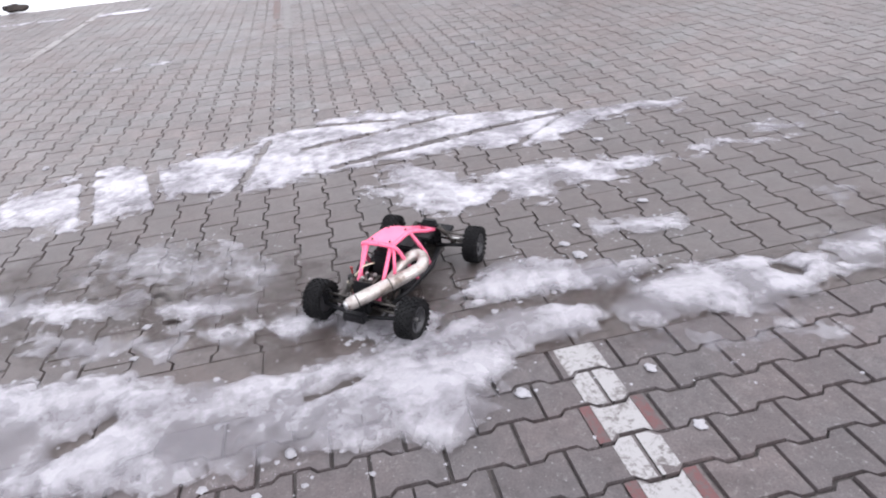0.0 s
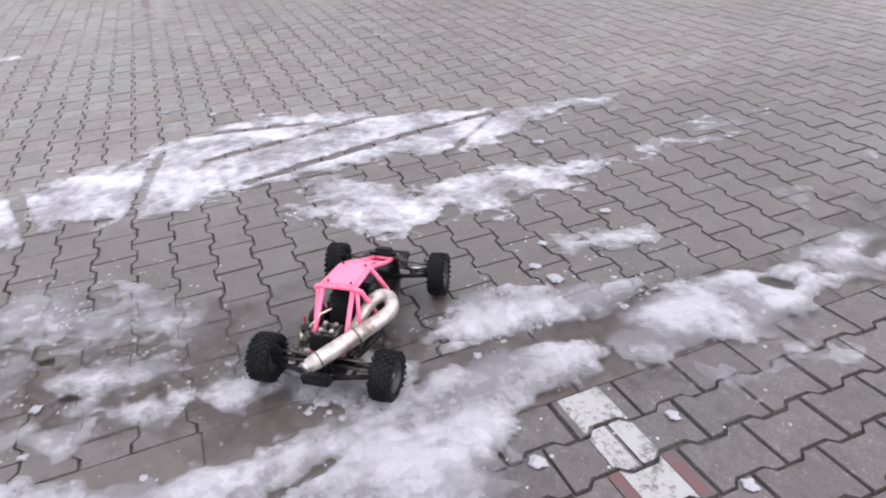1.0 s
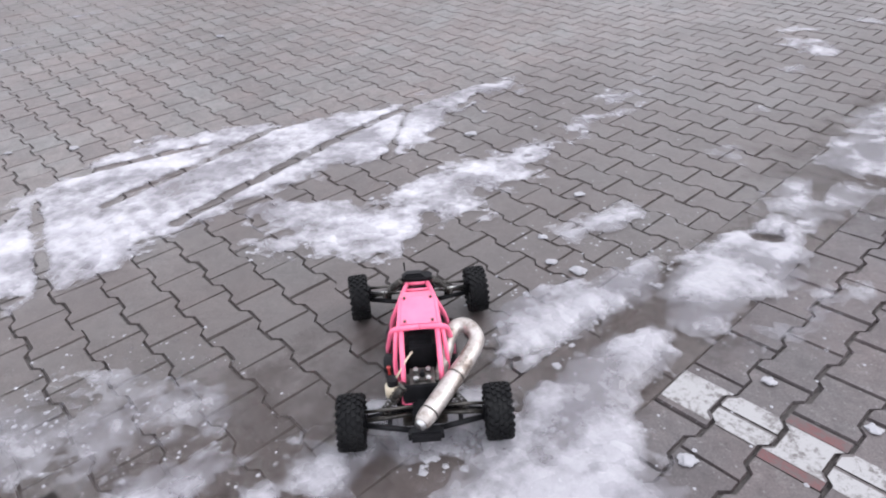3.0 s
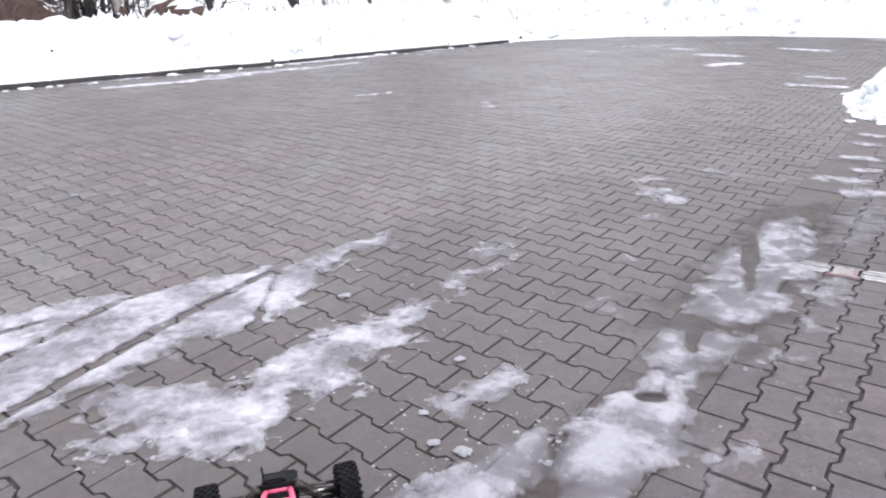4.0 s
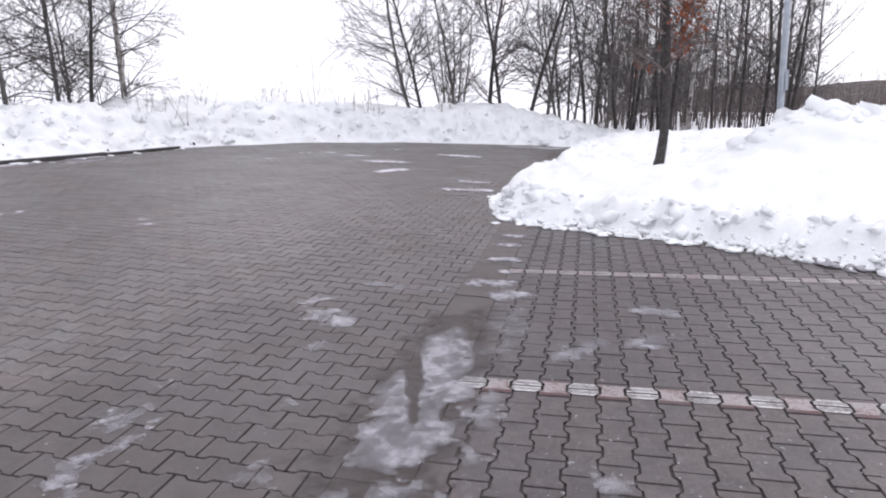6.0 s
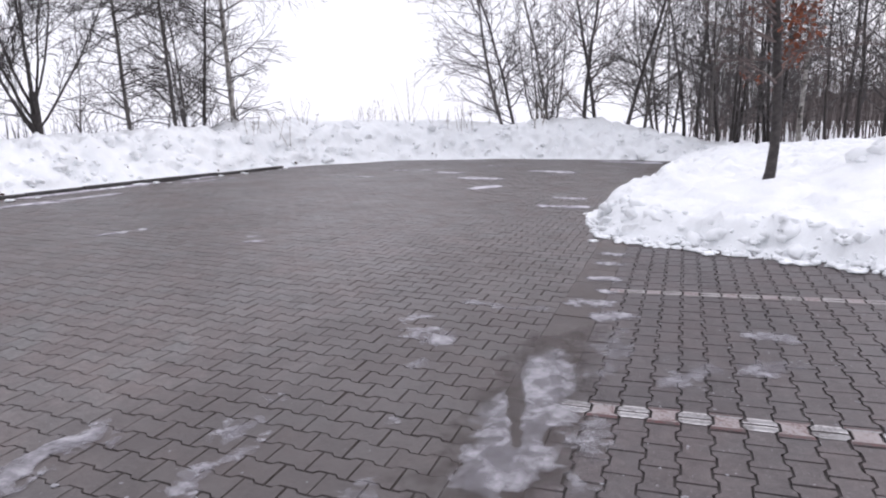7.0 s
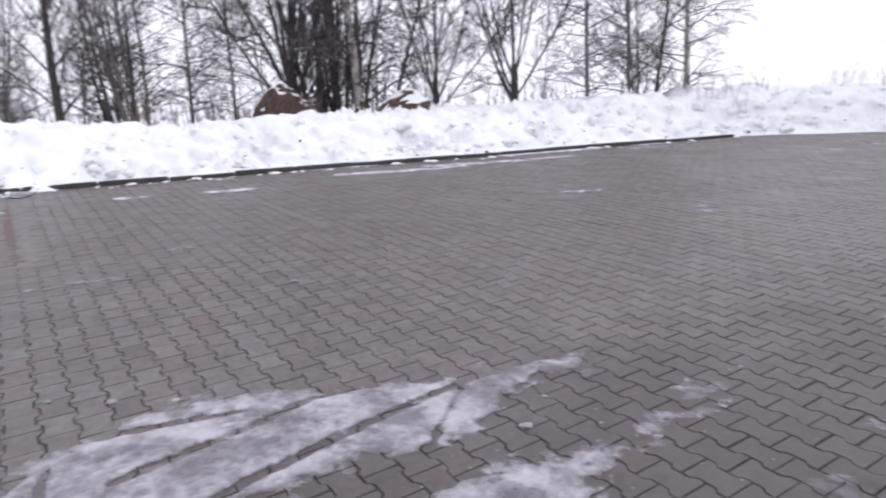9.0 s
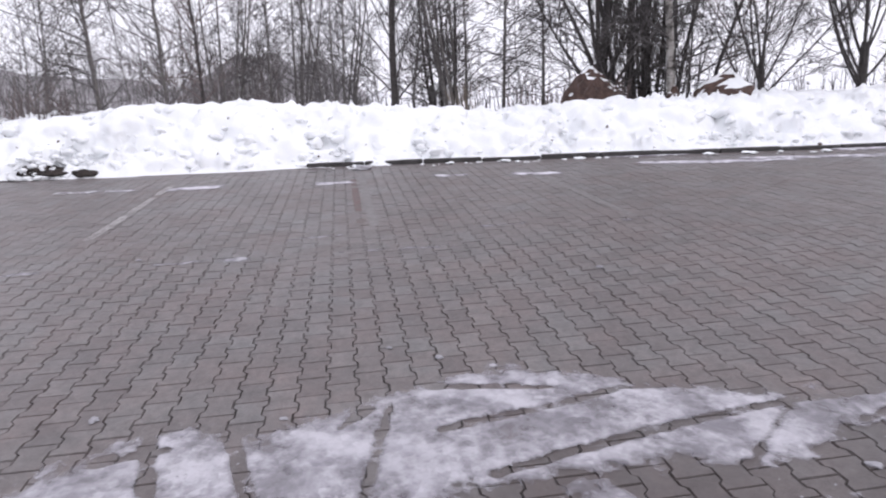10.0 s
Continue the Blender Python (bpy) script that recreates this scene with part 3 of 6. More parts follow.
def ice_patch(shapes, ruts=(), seed=0, thick=0.016, label="ragged patch of trodden white slush on the paving", cell=0.015, ragged=0.1, full=0.17, on_bay=False, dense=1.0, grey=False, snow=False, mud=False):
    """Slush over a run of discs (x, y, radius) or inside an outline of (x, y); each shape makes a patch of its own."""
    if len(shapes) > 1:
        for i, c in enumerate(shapes):
            ice_patch([c], ruts, seed + i, thick, label, cell, ragged, full, on_bay, dense, grey, snow, mud)
        return
    shape = shapes[0]
    pad = 0.18
    reach = [p[2] if len(p) > 2 else 0.0 for p in shape]
    xs = np.arange(min(p[0] - r for p, r in zip(shape, reach)) - pad, max(p[0] + r for p, r in zip(shape, reach)) + pad, cell)
    ys = np.arange(min(p[1] - r for p, r in zip(shape, reach)) - pad, max(p[1] + r for p, r in zip(shape, reach)) + pad, cell)
    gx, gy = np.meshgrid(xs, ys, indexing="ij")
    d = chain_distance(gx, gy, shape) if len(shape[0]) > 2 else -polygon_distance(gx, gy, shape)
    d = d + ((fbm(gx * 4.5, gy * 4.5, seed + 1, 5, 0.66) - 0.5) * 2.4 + (fbm(gx * 19, gy * 19, seed + 2, 3, 0.6) - 0.5) * 1.1) * ragged
    cover = smooth01((-d + 0.4 * full) / full) * (0.84 + 0.8 * (fbm(gx * 3.2, gy * 3.2, seed + 7, 4) - 0.5))
    for rut in ruts:
        rd = chain_distance(gx, gy, rut) + (fbm(gx * 14, gy * 14, seed + 3, 3) - 0.5) * 0.03
        cover = cover * (1 - 0.92 * (1 - smooth01(rd / 0.025 + 0.3)))
    cover = np.clip(cover * dense, 0, 1)
    z = 0.003 + thick * cover * (0.25 + 0.3 * fbm(gx * 9, gy * 9, seed + 5, 3, 0.5) + 0.45 * lumps(gx * 11, gy * 11, seed + 6) * fbm(gx * 3, gy * 3, seed + 8, 2))
    if on_bay:
        z = z + BAY_RISE * np.maximum(gx, 0)
    on = cover > 0.015
    keep = largest(on[:-1, :-1] | on[1:, :-1] | on[:-1, 1:] | on[1:, 1:])
    if mud:
        ob = grid_sheet("mud_smear", xs, ys, z - 0.0015, keep, M_SILT, cover=cover)
        return tagged(ob, label, "mud", "mud smears on the paving")
    ob = grid_sheet("ice_patch", xs, ys, z, keep, M_GREYICE if grey else M_SCRAP if snow else M_ICE, cover=cover)
    return tagged(ob, label, "ice patch", "ice patches on the paving")


for outline, dense in (([(-0.42, 0.5), (-0.36, 0.95), (-0.12, 1.3), (0.1, 1.25), (0.12, 0.7), (0.02, 0.4), (-0.2, 0.35)], 0.95),
                       ([(-0.5, -1.1), (-0.48, -0.2), (-0.4, 0.55), (-0.1, 0.9), (0.2, 0.3), (0.25, -0.5), (0.15, -1.2), (-0.2, -1.5)], 0.62),
                       ([(-0.42, -3.1), (-0.36, -2.6), (-0.38, -2.1), (-0.36, -1.6), (-0.1, -1.35), (0.02, -1.8), (-0.02, -2.4), (-0.06, -3.0)], 0.85),
                       ([(-0.95, -3.5), (-0.75, -3.0), (-0.45, -2.8), (-0.25, -3.0), (-0.2, -3.4), (-0.4, -3.9), (-0.7, -4.0)], 0.75),
                       ([(-1.4, -4.6), (-1.35, -4.0), (-1.0, -3.5), (-0.7, -3.6), (-0.4, -4.2), (-0.5, -4.9), (-1.0, -5.0)], 0.6)):
    ice_patch([outline], [], 400 + int(dense * 100), 0.0006, "wet brown silt smeared along the gutter", 0.03, 0.14, 0.35, True, dense, mud=True)
RUT_A = [(-1.88, -3.15, 0.03), (-1.95, -2.84, 0.03), (-2.04, -2.46, 0.03), (-2.11, -2.0, 0.028), (-2.15, -1.69, 0.025), (-2.14, -1.21, 0.02), (-2.04, -1.0, 0.012)]
RUT_B = [(-2.25, -3.3, 0.03), (-2.29, -3.1, 0.03), (-2.33, -2.83, 0.028), (-2.44, -2.39, 0.022), (-2.4, -2.1, 0.012)]
RUT_C = [(-2.52, -3.52, 0.022), (-2.14, -3.6, 0.026), (-1.7, -3.7, 0.02)]
RUT_D = [(-2.44, -4.24, 0.036), (-1.64, -4.04, 0.034)]
RUT_E = [(-2.46, -4.6, 0.036), (-1.55, -4.4, 0.034)]
RUT_F = [(-2.12, -1.71, 0.01), (-1.86, -2.02, 0.016), (-1.62, -2.27, 0.016), (-1.45, -2.42, 0.01)]
STRIP = [(-2.1, -5.1), (-2.3, -4.95), (-2.42, -4.7), (-2.43, -4.4), (-2.36, -4.08), (-2.46, -3.83), (-2.62, -3.6), (-2.74, -3.3), (-2.73, -2.95), (-2.65, -2.6), (-2.48, -2.3), (-2.32, -2.0), (-2.22, -1.7), (-2.19, -1.4), (-2.1, -1.12), (-1.97, -0.98),
         (-1.92, -1.12), (-1.91, -1.5), (-1.86, -1.72), (-1.77, -1.97), (-1.73, -2.2), (-1.83, -2.42), (-1.84, -2.65), (-1.79, -2.8), (-1.82, -3.1), (-1.78, -3.35), (-1.76, -3.65), (-1.8, -3.95), (-1.68, -4.08), (-1.72, -4.34), (-1.63, -4.45), (-1.78, -4.85)]
BARE = [[(-2.66, -3.3, 0.03), (-2.58, -2.95, 0.03), (-2.52, -2.72, 0.02)], [(-2.36, -3.75, 0.02), (-2.5, -3.62, 0.03)], [(-2.3, -4.75, 0.05), (-2.34, -4.5, 0.02)], [(-1.86, -3.98, 0.02), (-1.78, -3.9, 0.04)], [(-1.93, -1.5, 0.02), (-1.98, -1.3, 0.03)]]
ice_patch([STRIP], [RUT_A, RUT_B, RUT_C, RUT_D, RUT_E, RUT_F] + BARE, 2, 0.02, "long white strip of slush crossed by tyre tracks", ragged=0.12, full=0.2)
ice_patch([[(-1.43, -3.0), (-1.46, -2.84), (-1.7, -2.9), (-1.76, -2.72), (-1.52, -2.6), (-1.42, -2.44), (-1.46, -2.3), (-1.43, -2.05), (-1.4, -1.85), (-1.31, -1.6), (-1.24, -1.6), (-1.14, -1.95), (-1.15, -2.12), (-1.05, -2.22), (-1.12, -2.5), (-1.05, -2.66), (-1.2, -2.84)]], [RUT_F], 21, 0.012, "patchy veil of grey slush beside the strip", ragged=0.15, full=0.17, dense=0.78)
ice_patch([[(-1.22, -1.7, 0.02), (-1.28, -1.42, 0.035), (-1.32, -1.16, 0.055), (-1.25, -0.95, 0.04)], [(-1.41, -0.84, 0.055), (-1.34, -0.72, 0.04)], [(-1.44, -0.47, 0.045)]], [], 31, 0.01, "broken streak of thin white slush", ragged=0.09, dense=0.72)
ice_patch([[(-0.68, -2.11, 0.05), (-0.66, -1.98, 0.062), (-0.61, -1.83, 0.04)]], [], 41, 0.014, "small oval patch of white slush", ragged=0.06, grey=True, dense=1.1)
ice_patch([[(-0.38, -2.82), (-0.44, -2.74), (-0.56, -2.62), (-0.56, -2.45), (-0.46, -2.36), (-0.42, -2.2), (-0.33, -2.18), (-0.3, -2.38), (-0.32, -2.52), (-0.34, -2.68)]], [], 51, 0.06, "crusty ridge of crushed ice beside the gutter", ragged=0.07, full=0.1, grey=True, dense=1.15)
ice_patch([[(-0.33, -2.74, 0.03), (-0.33, -2.45, 0.035), (-0.33, -2.2, 0.045), (-0.36, -2.05, 0.03)]], [], 55, 0.05, "crumbly ridge of dirty ice along the slab edge", ragged=0.06, full=0.08, grey=True)
ice_patch([[(-0.12, -2.32), (-0.19, -2.2), (-0.27, -2.15), (-0.28, -2.02), (-0.3, -1.85), (-0.25, -1.64), (-0.21, -1.46), (-0.08, -1.42), (-0.02, -1.56), (0.01, -1.73), (0.01, -1.98), (-0.01, -2.15), (0.0, -2.3)]], [[(-0.17, -1.66, 0.03), (-0.12, -1.62, 0.03)]], 61, 0.045, "ribbon of greyish ice along the gutter", ragged=0.07, full=0.11, grey=True, on_bay=True, dense=1.15)
ice_patch([[(-0.42, -4.8), (-0.4, -4.38), (-0.27, -3.86), (-0.2, -3.58), (-0.16, -3.3), (-0.2, -3.08), (-0.23, -2.9), (-0.23, -2.78), (-0.21, -2.62), (-0.22, -2.48), (-0.17, -2.36), (-0.09, -2.34), (-0.03, -2.48), (0.0, -2.68), (0.08, -2.74), (0.15, -2.8), (0.29, -2.9), (0.3, -2.98), (0.22, -3.12), (0.28, -3.3), (0.23, -3.58), (0.24, -3.75), (0.14, -4.2), (0.1, -4.8)]], [[(-0.01, -4.07, 0.03), (-0.09, -3.96, 0.03)], [(0.0, -3.35, 0.01), (-0.05, -3.2, 0.015)]], 71, 0.06, "wide sheet of crushed white ice behind the buggy", ragged=0.08, full=0.12, on_bay=True, grey=True, dense=1.12)
ice_patch([[(-0.55, -3.2), (-0.46, -3.3), (-0.34, -3.26), (-0.22, -3.08), (-0.23, -2.93), (-0.29, -2.86), (-0.41, -2.95), (-0.44, -3.06)]], [], 75, 0.03, "low heap of crushed ice behind the wheels", ragged=0.07, full=0.12, grey=True, dense=0.95)
ice_patch([[(-0.97, -4.65, 0.08), (-0.86, -4.33, 0.08), (-0.79, -4.06, 0.07)], [(-0.67, -4.42, 0.035), (-0.56, -4.15, 0.055), (-0.47, -3.86, 0.045)]], [], 81, 0.016, "thin streaks of slush on the lane", ragged=0.1, grey=True, dense=1.1)
ice_patch([[(-0.73, -3.95, 0.03), (-0.67, -3.74, 0.045), (-0.61, -3.52, 0.03)], [(-0.53, -3.81, 0.05), (-0.47, -3.66, 0.05)], [(-0.48, -3.56, 0.045), (-0.43, -3.38, 0.04)]], [], 91, 0.014, "small streaks of slush on the lane", ragged=0.1, grey=True, dense=1.05)
ice_patch([[(-1.35, -4.3), (-1.3, -3.9), (-1.18, -3.55), (-0.98, -3.4), (-0.8, -3.42), (-0.72, -3.6), (-0.82, -3.9), (-0.98, -4.15), (-1.1, -4.45)]], [], 95, 0.006, "scattered crystals of frost on the lane", ragged=0.16, full=0.3, dense=0.4, grey=True)
SMEAR = [[(-0.29, 0.2, 0.045), (-0.22, -0.1, 0.045), (-0.12, -0.5, 0.02)], [(0.04, -0.3, 0.05), (0.02, -0.42, 0.04)]]
ice_patch([[(-0.27, 0.6), (-0.15, 0.8), (-0.03, 0.55), (0.09, -0.1), (0.11, -0.41), (0.04, -0.77), (-0.1, -0.9), (-0.26, -0.87), (-0.33, -0.34), (-0.3, 0.03)]], SMEAR, 101, 0.012, "smeared greyish ice lying along the gutter", ragged=0.07, full=0.16, grey=True, on_bay=True, dense=1.1)
ice_patch([[(-0.26, -1.45), (-0.34, -1.12), (-0.16, -1.02), (0.06, -0.92), (0.02, -1.25), (-0.04, -1.45)]], [[(-0.2, -0.98, 0.03), (-0.16, -1.2, 0.03)]], 105, 0.006, "thin glaze of ice between the gutter patches", ragged=0.08, full=0.2, dense=0.72, grey=True, on_bay=True)
ice_patch([[(0.12, -1.2, 0.06), (0.2, -0.7, 0.07), (0.2, -0.2, 0.06)], [(0.12, -2.2, 0.05), (0.2, -1.75, 0.06)], [(0.1, 0.35, 0.06), (0.22, 0.7, 0.1), (0.16, 1.2, 0.08)]], [], 107, 0.004, "faint film of frost on the first pavers of the bay", ragged=0.1, full=0.2, dense=0.4, grey=True, on_bay=True)
ice_patch([[(-0.915, 0.653, 0.06), (-0.884, 0.776, 0.06), (-0.986, 0.856, 0.05), (-1.107, 0.793, 0.06), (-1.11, 0.67, 0.05), (-1.017, 0.612, 0.05)], [(-1.291, 1.002, 0.05), (-1.137, 1.108, 0.04)]], [], 111, 0.01, "small ring of thin slush on the lane", ragged=0.07, dense=0.68)
ice_patch([[(0.543, 0.432, 0.08), (0.604, 0.53, 0.06)], [(0.725, 0.644, 0.06)], [(0.946, 0.673, 0.09), (1.047, 0.728, 0.07)], [(1.147, 0.853, 0.06)], [(0.794, -0.843, 0.07)], [(0.997, 1.313, 0.03), (1.197, 1.321, 0.04)]], [], 121, 0.01, "scattered scraps of slush on the bays", ragged=0.11, on_bay=True, grey=True, dense=0.8)
ice_patch([[(-0.168, 2.647, 0.1), (-0.046, 2.68, 0.1)], [(-0.187, 3.265, 0.08), (-0.065, 3.288, 0.06)], [(-0.211, 1.823, 0.07), (-0.017, 1.888, 0.09)], [(0.033, 1.563, 0.1), (0.178, 1.587, 0.1)], [(-0.016, 2.243, 0.07)], [(-0.186, 3.711, 0.09), (-0.044, 3.715, 0.07)]], [], 131, 0.012, "white scraps of snow in the gutter", ragged=0.06, on_bay=True, dense=0.85)
ice_patch([[(-0.984, 1.567, 0.04), (-0.679, 1.521, 0.05), (-0.425, 1.575, 0.04)], [(-0.886, 0.247, 0.06)], [(-0.737, -0.463, 0.05)], [(-0.586, -1.072, 0.05)]], [], 141, 0.008, "faint scraps of frost on the lane", ragged=0.08, dense=0.62, grey=True)
ice_patch([[(-2.746, 12.213, 0.16), (-1.951, 12.255, 0.22)], [(-1.472, 6.797, 0.1), (-0.867, 6.872, 0.14)], [(-3.843, 10.083, 0.13), (-3.45, 10.157, 0.2), (-3.053, 10.222, 0.12)], [(-3.061, 8.432, 0.14), (-2.861, 8.939, 0.2)], [(-1.469, 7.804, 0.07), (-1.066, 7.816, 0.09)], [(-4.622, 11.031, 0.14), (-4.23, 11.049, 0.1)]], [], 151, 0.012, "flat scraps of snow on the far paving", 0.025, 0.08, snow=True)
ice_patch([[(-1.542, 15.657, 0.1), (-0.241, 15.744, 0.3)], [(-4.316, 12.911, 0.05), (-3.531, 13.156, 0.08)], [(-5.878, 11.01, 0.05), (-5.105, 11.492, 0.06)], [(-6.476, 9.256, 0.04), (-5.696, 9.557, 0.05)], [(-4.148, 3.088, 0.05)]], [], 161, 0.012, "flat scraps of snow near the lane's end", 0.025, 0.08, snow=True)
ice_patch([[(-9.928, -7.847, 0.05), (-9.761, -6.763, 0.06)], [(-9.603, -6.075, 0.13), (-9.591, -5.585, 0.13)], [(-9.292, -3.978, 0.1), (-9.267, -3.638, 0.08)], [(-9.34, -2.288, 0.08), (-9.295, -1.904, 0.07)], [(-9.017, -1.087, 0.1), (-8.916, -0.655, 0.13)], [(-9.351, 0.984, 0.08), (-9.014, 1.867, 0.15), (-8.816, 3.038, 0.08)], [(-8.856, 3.716, 0.06), (-8.506, 5.379, 0.1)], [(-8.58, 7.114, 0.05), (-8.296, 8.294, 0.06)]], [], 171, 0.015, "flat scraps of snow before the kerb", 0.025, 0.08, snow=True)
ice_patch([[(-9.173, 2.57, 0.08), (-9.049, 3.031, 0.15), (-8.806, 3.714, 0.11), (-8.568, 4.405, 0.06)], [(-9.457, 4.469, 0.14), (-9.259, 5.925, 0.2), (-9.065, 6.899, 0.12)], [(-8.92, 7.483, 0.08), (-8.848, 8.255, 0.1)], [(-8.706, 10.112, 0.12), (-8.369, 10.905, 0.14)], [(-10.239, 0.772, 0.12), (-10.09, 2.036, 0.16)], [(-5.84, 2.541, 0.03), (-5.645, 3.039, 0.04)], [(-4.053, 2.693, 0.03), (-3.952, 2.943, 0.04)]], [], 191, 0.014, "thin strips of leftover snow along the kerb", 0.025, 0.08, snow=True)
ice_patch([[(-5.536, -7.442, 0.02), (-5.473, -6.328, 0.035)], [(-5.459, -5.321, 0.03), (-5.427, -4.52, 0.04)], [(-5.387, -3.722, 0.02), (-5.347, -2.928, 0.03)], [(-6.016, -4.22, 0.03), (-6.056, -3.724, 0.02)], [(-5.986, -2.343, 0.015), (-5.982, -1.682, 0.02)], [(-5.787, -0.913, 0.03), (-5.816, -0.232, 0.02)]], [], 181, 0.007, "dashes of frost along the edge of the far bays", 0.03, 0.06, 0.08, dense=0.62)

# ---- trees and the distance ----
UP = Vector((0, 0, 1))


def bough(rng, start, way, length, r0, r1, steps, wander, lift):
    pts, radii = [start.copy()], [r0]
    d = way.normalized()
    p = start.copy()
    for i in range(steps):
        d = (d + Vector((rng.uniform(-1, 1), rng.uniform(-1, 1), rng.uniform(-1, 1))) * wander + UP * lift).normalized()
        p = p + d * (length / steps)
        pts.append(p.copy())
        radii.append(r0 + (r1 - r0) * (i + 1) / steps)
    return pts, radii


def on_path(pts, radii, f):
    x = f * (len(pts) - 1)
    i = min(int(x), len(pts) - 2)
    w = x - i
    return pts[i].lerp(pts[i + 1], w), radii[i] * (1 - w) + radii[i + 1] * w, (pts[i + 1] - pts[i]).normalized()


def sprout(rng, soup, pts, radii, count, lo, spread, length, level, lift, sides=3, taper=0.5, broad=False):
    """Boughs, then branches, then long thin twigs along a path."""
    for i in range(count):
        f = lo + (1 - lo) * (i + rng.random()) / count
        p, r, d = on_path(pts, radii, min(f, 0.995))
        a = rng.uniform(0, 2 * math.pi)
        ref = d.orthogonal().normalized()
        out = ref * math.cos(a) + d.cross(ref) * math.sin(a)
        way = d * math.cos(spread) + out * math.sin(spread)
        ln = length * rng.uniform(0.5, 1.2) * (0.4 + 0.8 * math.sin(math.pi * f) ** 0.8 if broad else 1.15 - 0.7 * f)
        br = max(min(r * taper, 0.024), 0.0052)
        q, qr = bough(rng, p, way, ln, br, 0.0034, 6 if level > 1 else 3 if level else 1, 0.2 if level else 0.1, lift)
        soup.tube(q, qr, 4 if br > 0.02 else sides, False)
        if level > 0:
            sprout(rng, soup, q, qr, {2: 7, 1: 6}[level], 0.15, spread * rng.uniform(0.55, 0.9), ln * 0.62, level - 1, lift * 0.8, 3, 0.55)


def make_tree(style, seed, height, radius, bark, twig, label, lean=(0, 0)):
    rng = random.Random(seed)
    tree = empty("tree")
    tagged(tree, label, "tree", "bare winter trees")
    trunk, crown = Soup(), Soup()
    lean_v = Vector((lean[0], lean[1], 1)).normalized()
    if style == "vase":
        # a short thick bole from which many limbs fan out and curve upwards
        n = rng.randint(10, 12)
        pts, radii = bough(rng, Vector((0, 0, -0.3)), lean_v, 2.0, radius, radius * 0.6, 5, 0.05, 0.1)
        trunk.tube(pts, radii, 9)
        for i in range(n):
            a = 2.4 * i + rng.uniform(-0.4, 0.4)
            f = 0.5 + 0.49 * (i + 0.5) / n
            base, r, _ = on_path(pts, radii, f)
            tilt = 0.95 - 0.8 * (i + rng.random()) / n
            way = Vector((math.cos(a) * math.sin(tilt), math.sin(a) * math.sin(tilt), math.cos(tilt)))
            q, qr = bough(rng, base, way, height * (0.42 + 0.4 * (i + rng.random()) / n), radius * rng.uniform(0.16, 0.27), 0.008, 11, 0.085, 0.07)
            trunk.tube(q, qr, 6, False)
            sprout(rng, crown, q, qr, 10, 0.12, 0.7, height * 0.19, 2, 0.02)
    elif style == "upright":
        # one stem clothed with steep limbs that arch outwards
        q, qr = bough(rng, Vector((0, 0, -0.3)), lean_v, height, radius, 0.015, 12, 0.03, 0.05)
        trunk.tube(q, qr, 9, False)
        for i in range(24):
            f = 0.17 + 0.75 * (i + rng.random()) / 24
            p, r, d = on_path(q, qr, f)
            a = 2.4 * i + rng.uniform(-0.5, 0.5)
            t = rng.uniform(0.4, 0.75)
            b, br = bough(rng, p, Vector((math.cos(a) * math.sin(t), math.sin(a) * math.sin(t), math.cos(t))), height * 0.42 * (1.2 - 0.8 * f), max(r * 0.26, 0.012), 0.006, 8, 0.09, -0.02)
            trunk.tube(b, br, 5, False)
            sprout(rng, crown, b, br, 6, 0.15, 0.8, height * 0.16, 2, 0.01)
    elif style == "birch":
        q, qr = bough(rng, Vector((0, 0, -0.3)), lean_v, height, radius, 0.015, 12, 0.02, 0.03)
        trunk.tube(q, qr, 8, False)
        sprout(rng, crown, q, qr, 46, 0.16, 1.25, height * 0.25, 2, 0.008, broad=True)
    elif style == "stems":
        # a clump of thin poles from one stool
        for i in range(rng.randint(3, 5)):
            a = rng.uniform(0, 6.283)
            way = Vector((math.cos(a) * 0.16, math.sin(a) * 0.16, 1)) + Vector((lean[0], lean[1], 0))
            q, qr = bough(rng, Vector((math.cos(a) * 0.16, math.sin(a) * 0.16, -0.3)), way, height * rng.uniform(0.7, 1), radius * rng.uniform(0.5, 0.8), 0.01, 9, 0.06, 0.05)
            trunk.tube(q, qr, 6, False)
            sprout(rng, crown, q, qr, 11, 0.15, 0.85, height * 0.24, 2, 0.02)
    elif style == "far":
        # a tree of the wood behind: one stem, boughs and their larger twigs
        q, qr = bough(rng, Vector((0, 0, -0.3)), lean_v, height, radius, 0.012, 9, 0.1, 0.06)
        trunk.tube(q, qr, 6, False)
        sprout(rng, crown, q, qr, 40, 0.16, 0.95, height * 0.28, 1, 0.015, broad=True)
    else:
        # single slender trunk with boughs from low down
        q, qr = bough(rng, Vector((0, 0, -0.3)), lean_v, height, radius, 0.012, 12, 0.11, 0.07)
        trunk.tube(q, qr, 8, False)
        sprout(rng, crown, q, qr, 34, 0.16, 0.95, height * 0.27, 2, 0.012, broad=True)
    trunk.out("trunk", bark, tree, True)
    crown.out("crown", twig, tree)
    return tree


STAND = Vector((0.4, -3.4, 0))


def bearing(az, dist, z=0.0):
    """The place at a compass bearing (degrees, 0 along the lane, plus to the bays) and distance from where the walk ends."""
    a = radians(az)
    return Vector((STAND.x + math.sin(a) * dist, STAND.y + math.cos(a) * dist, z))


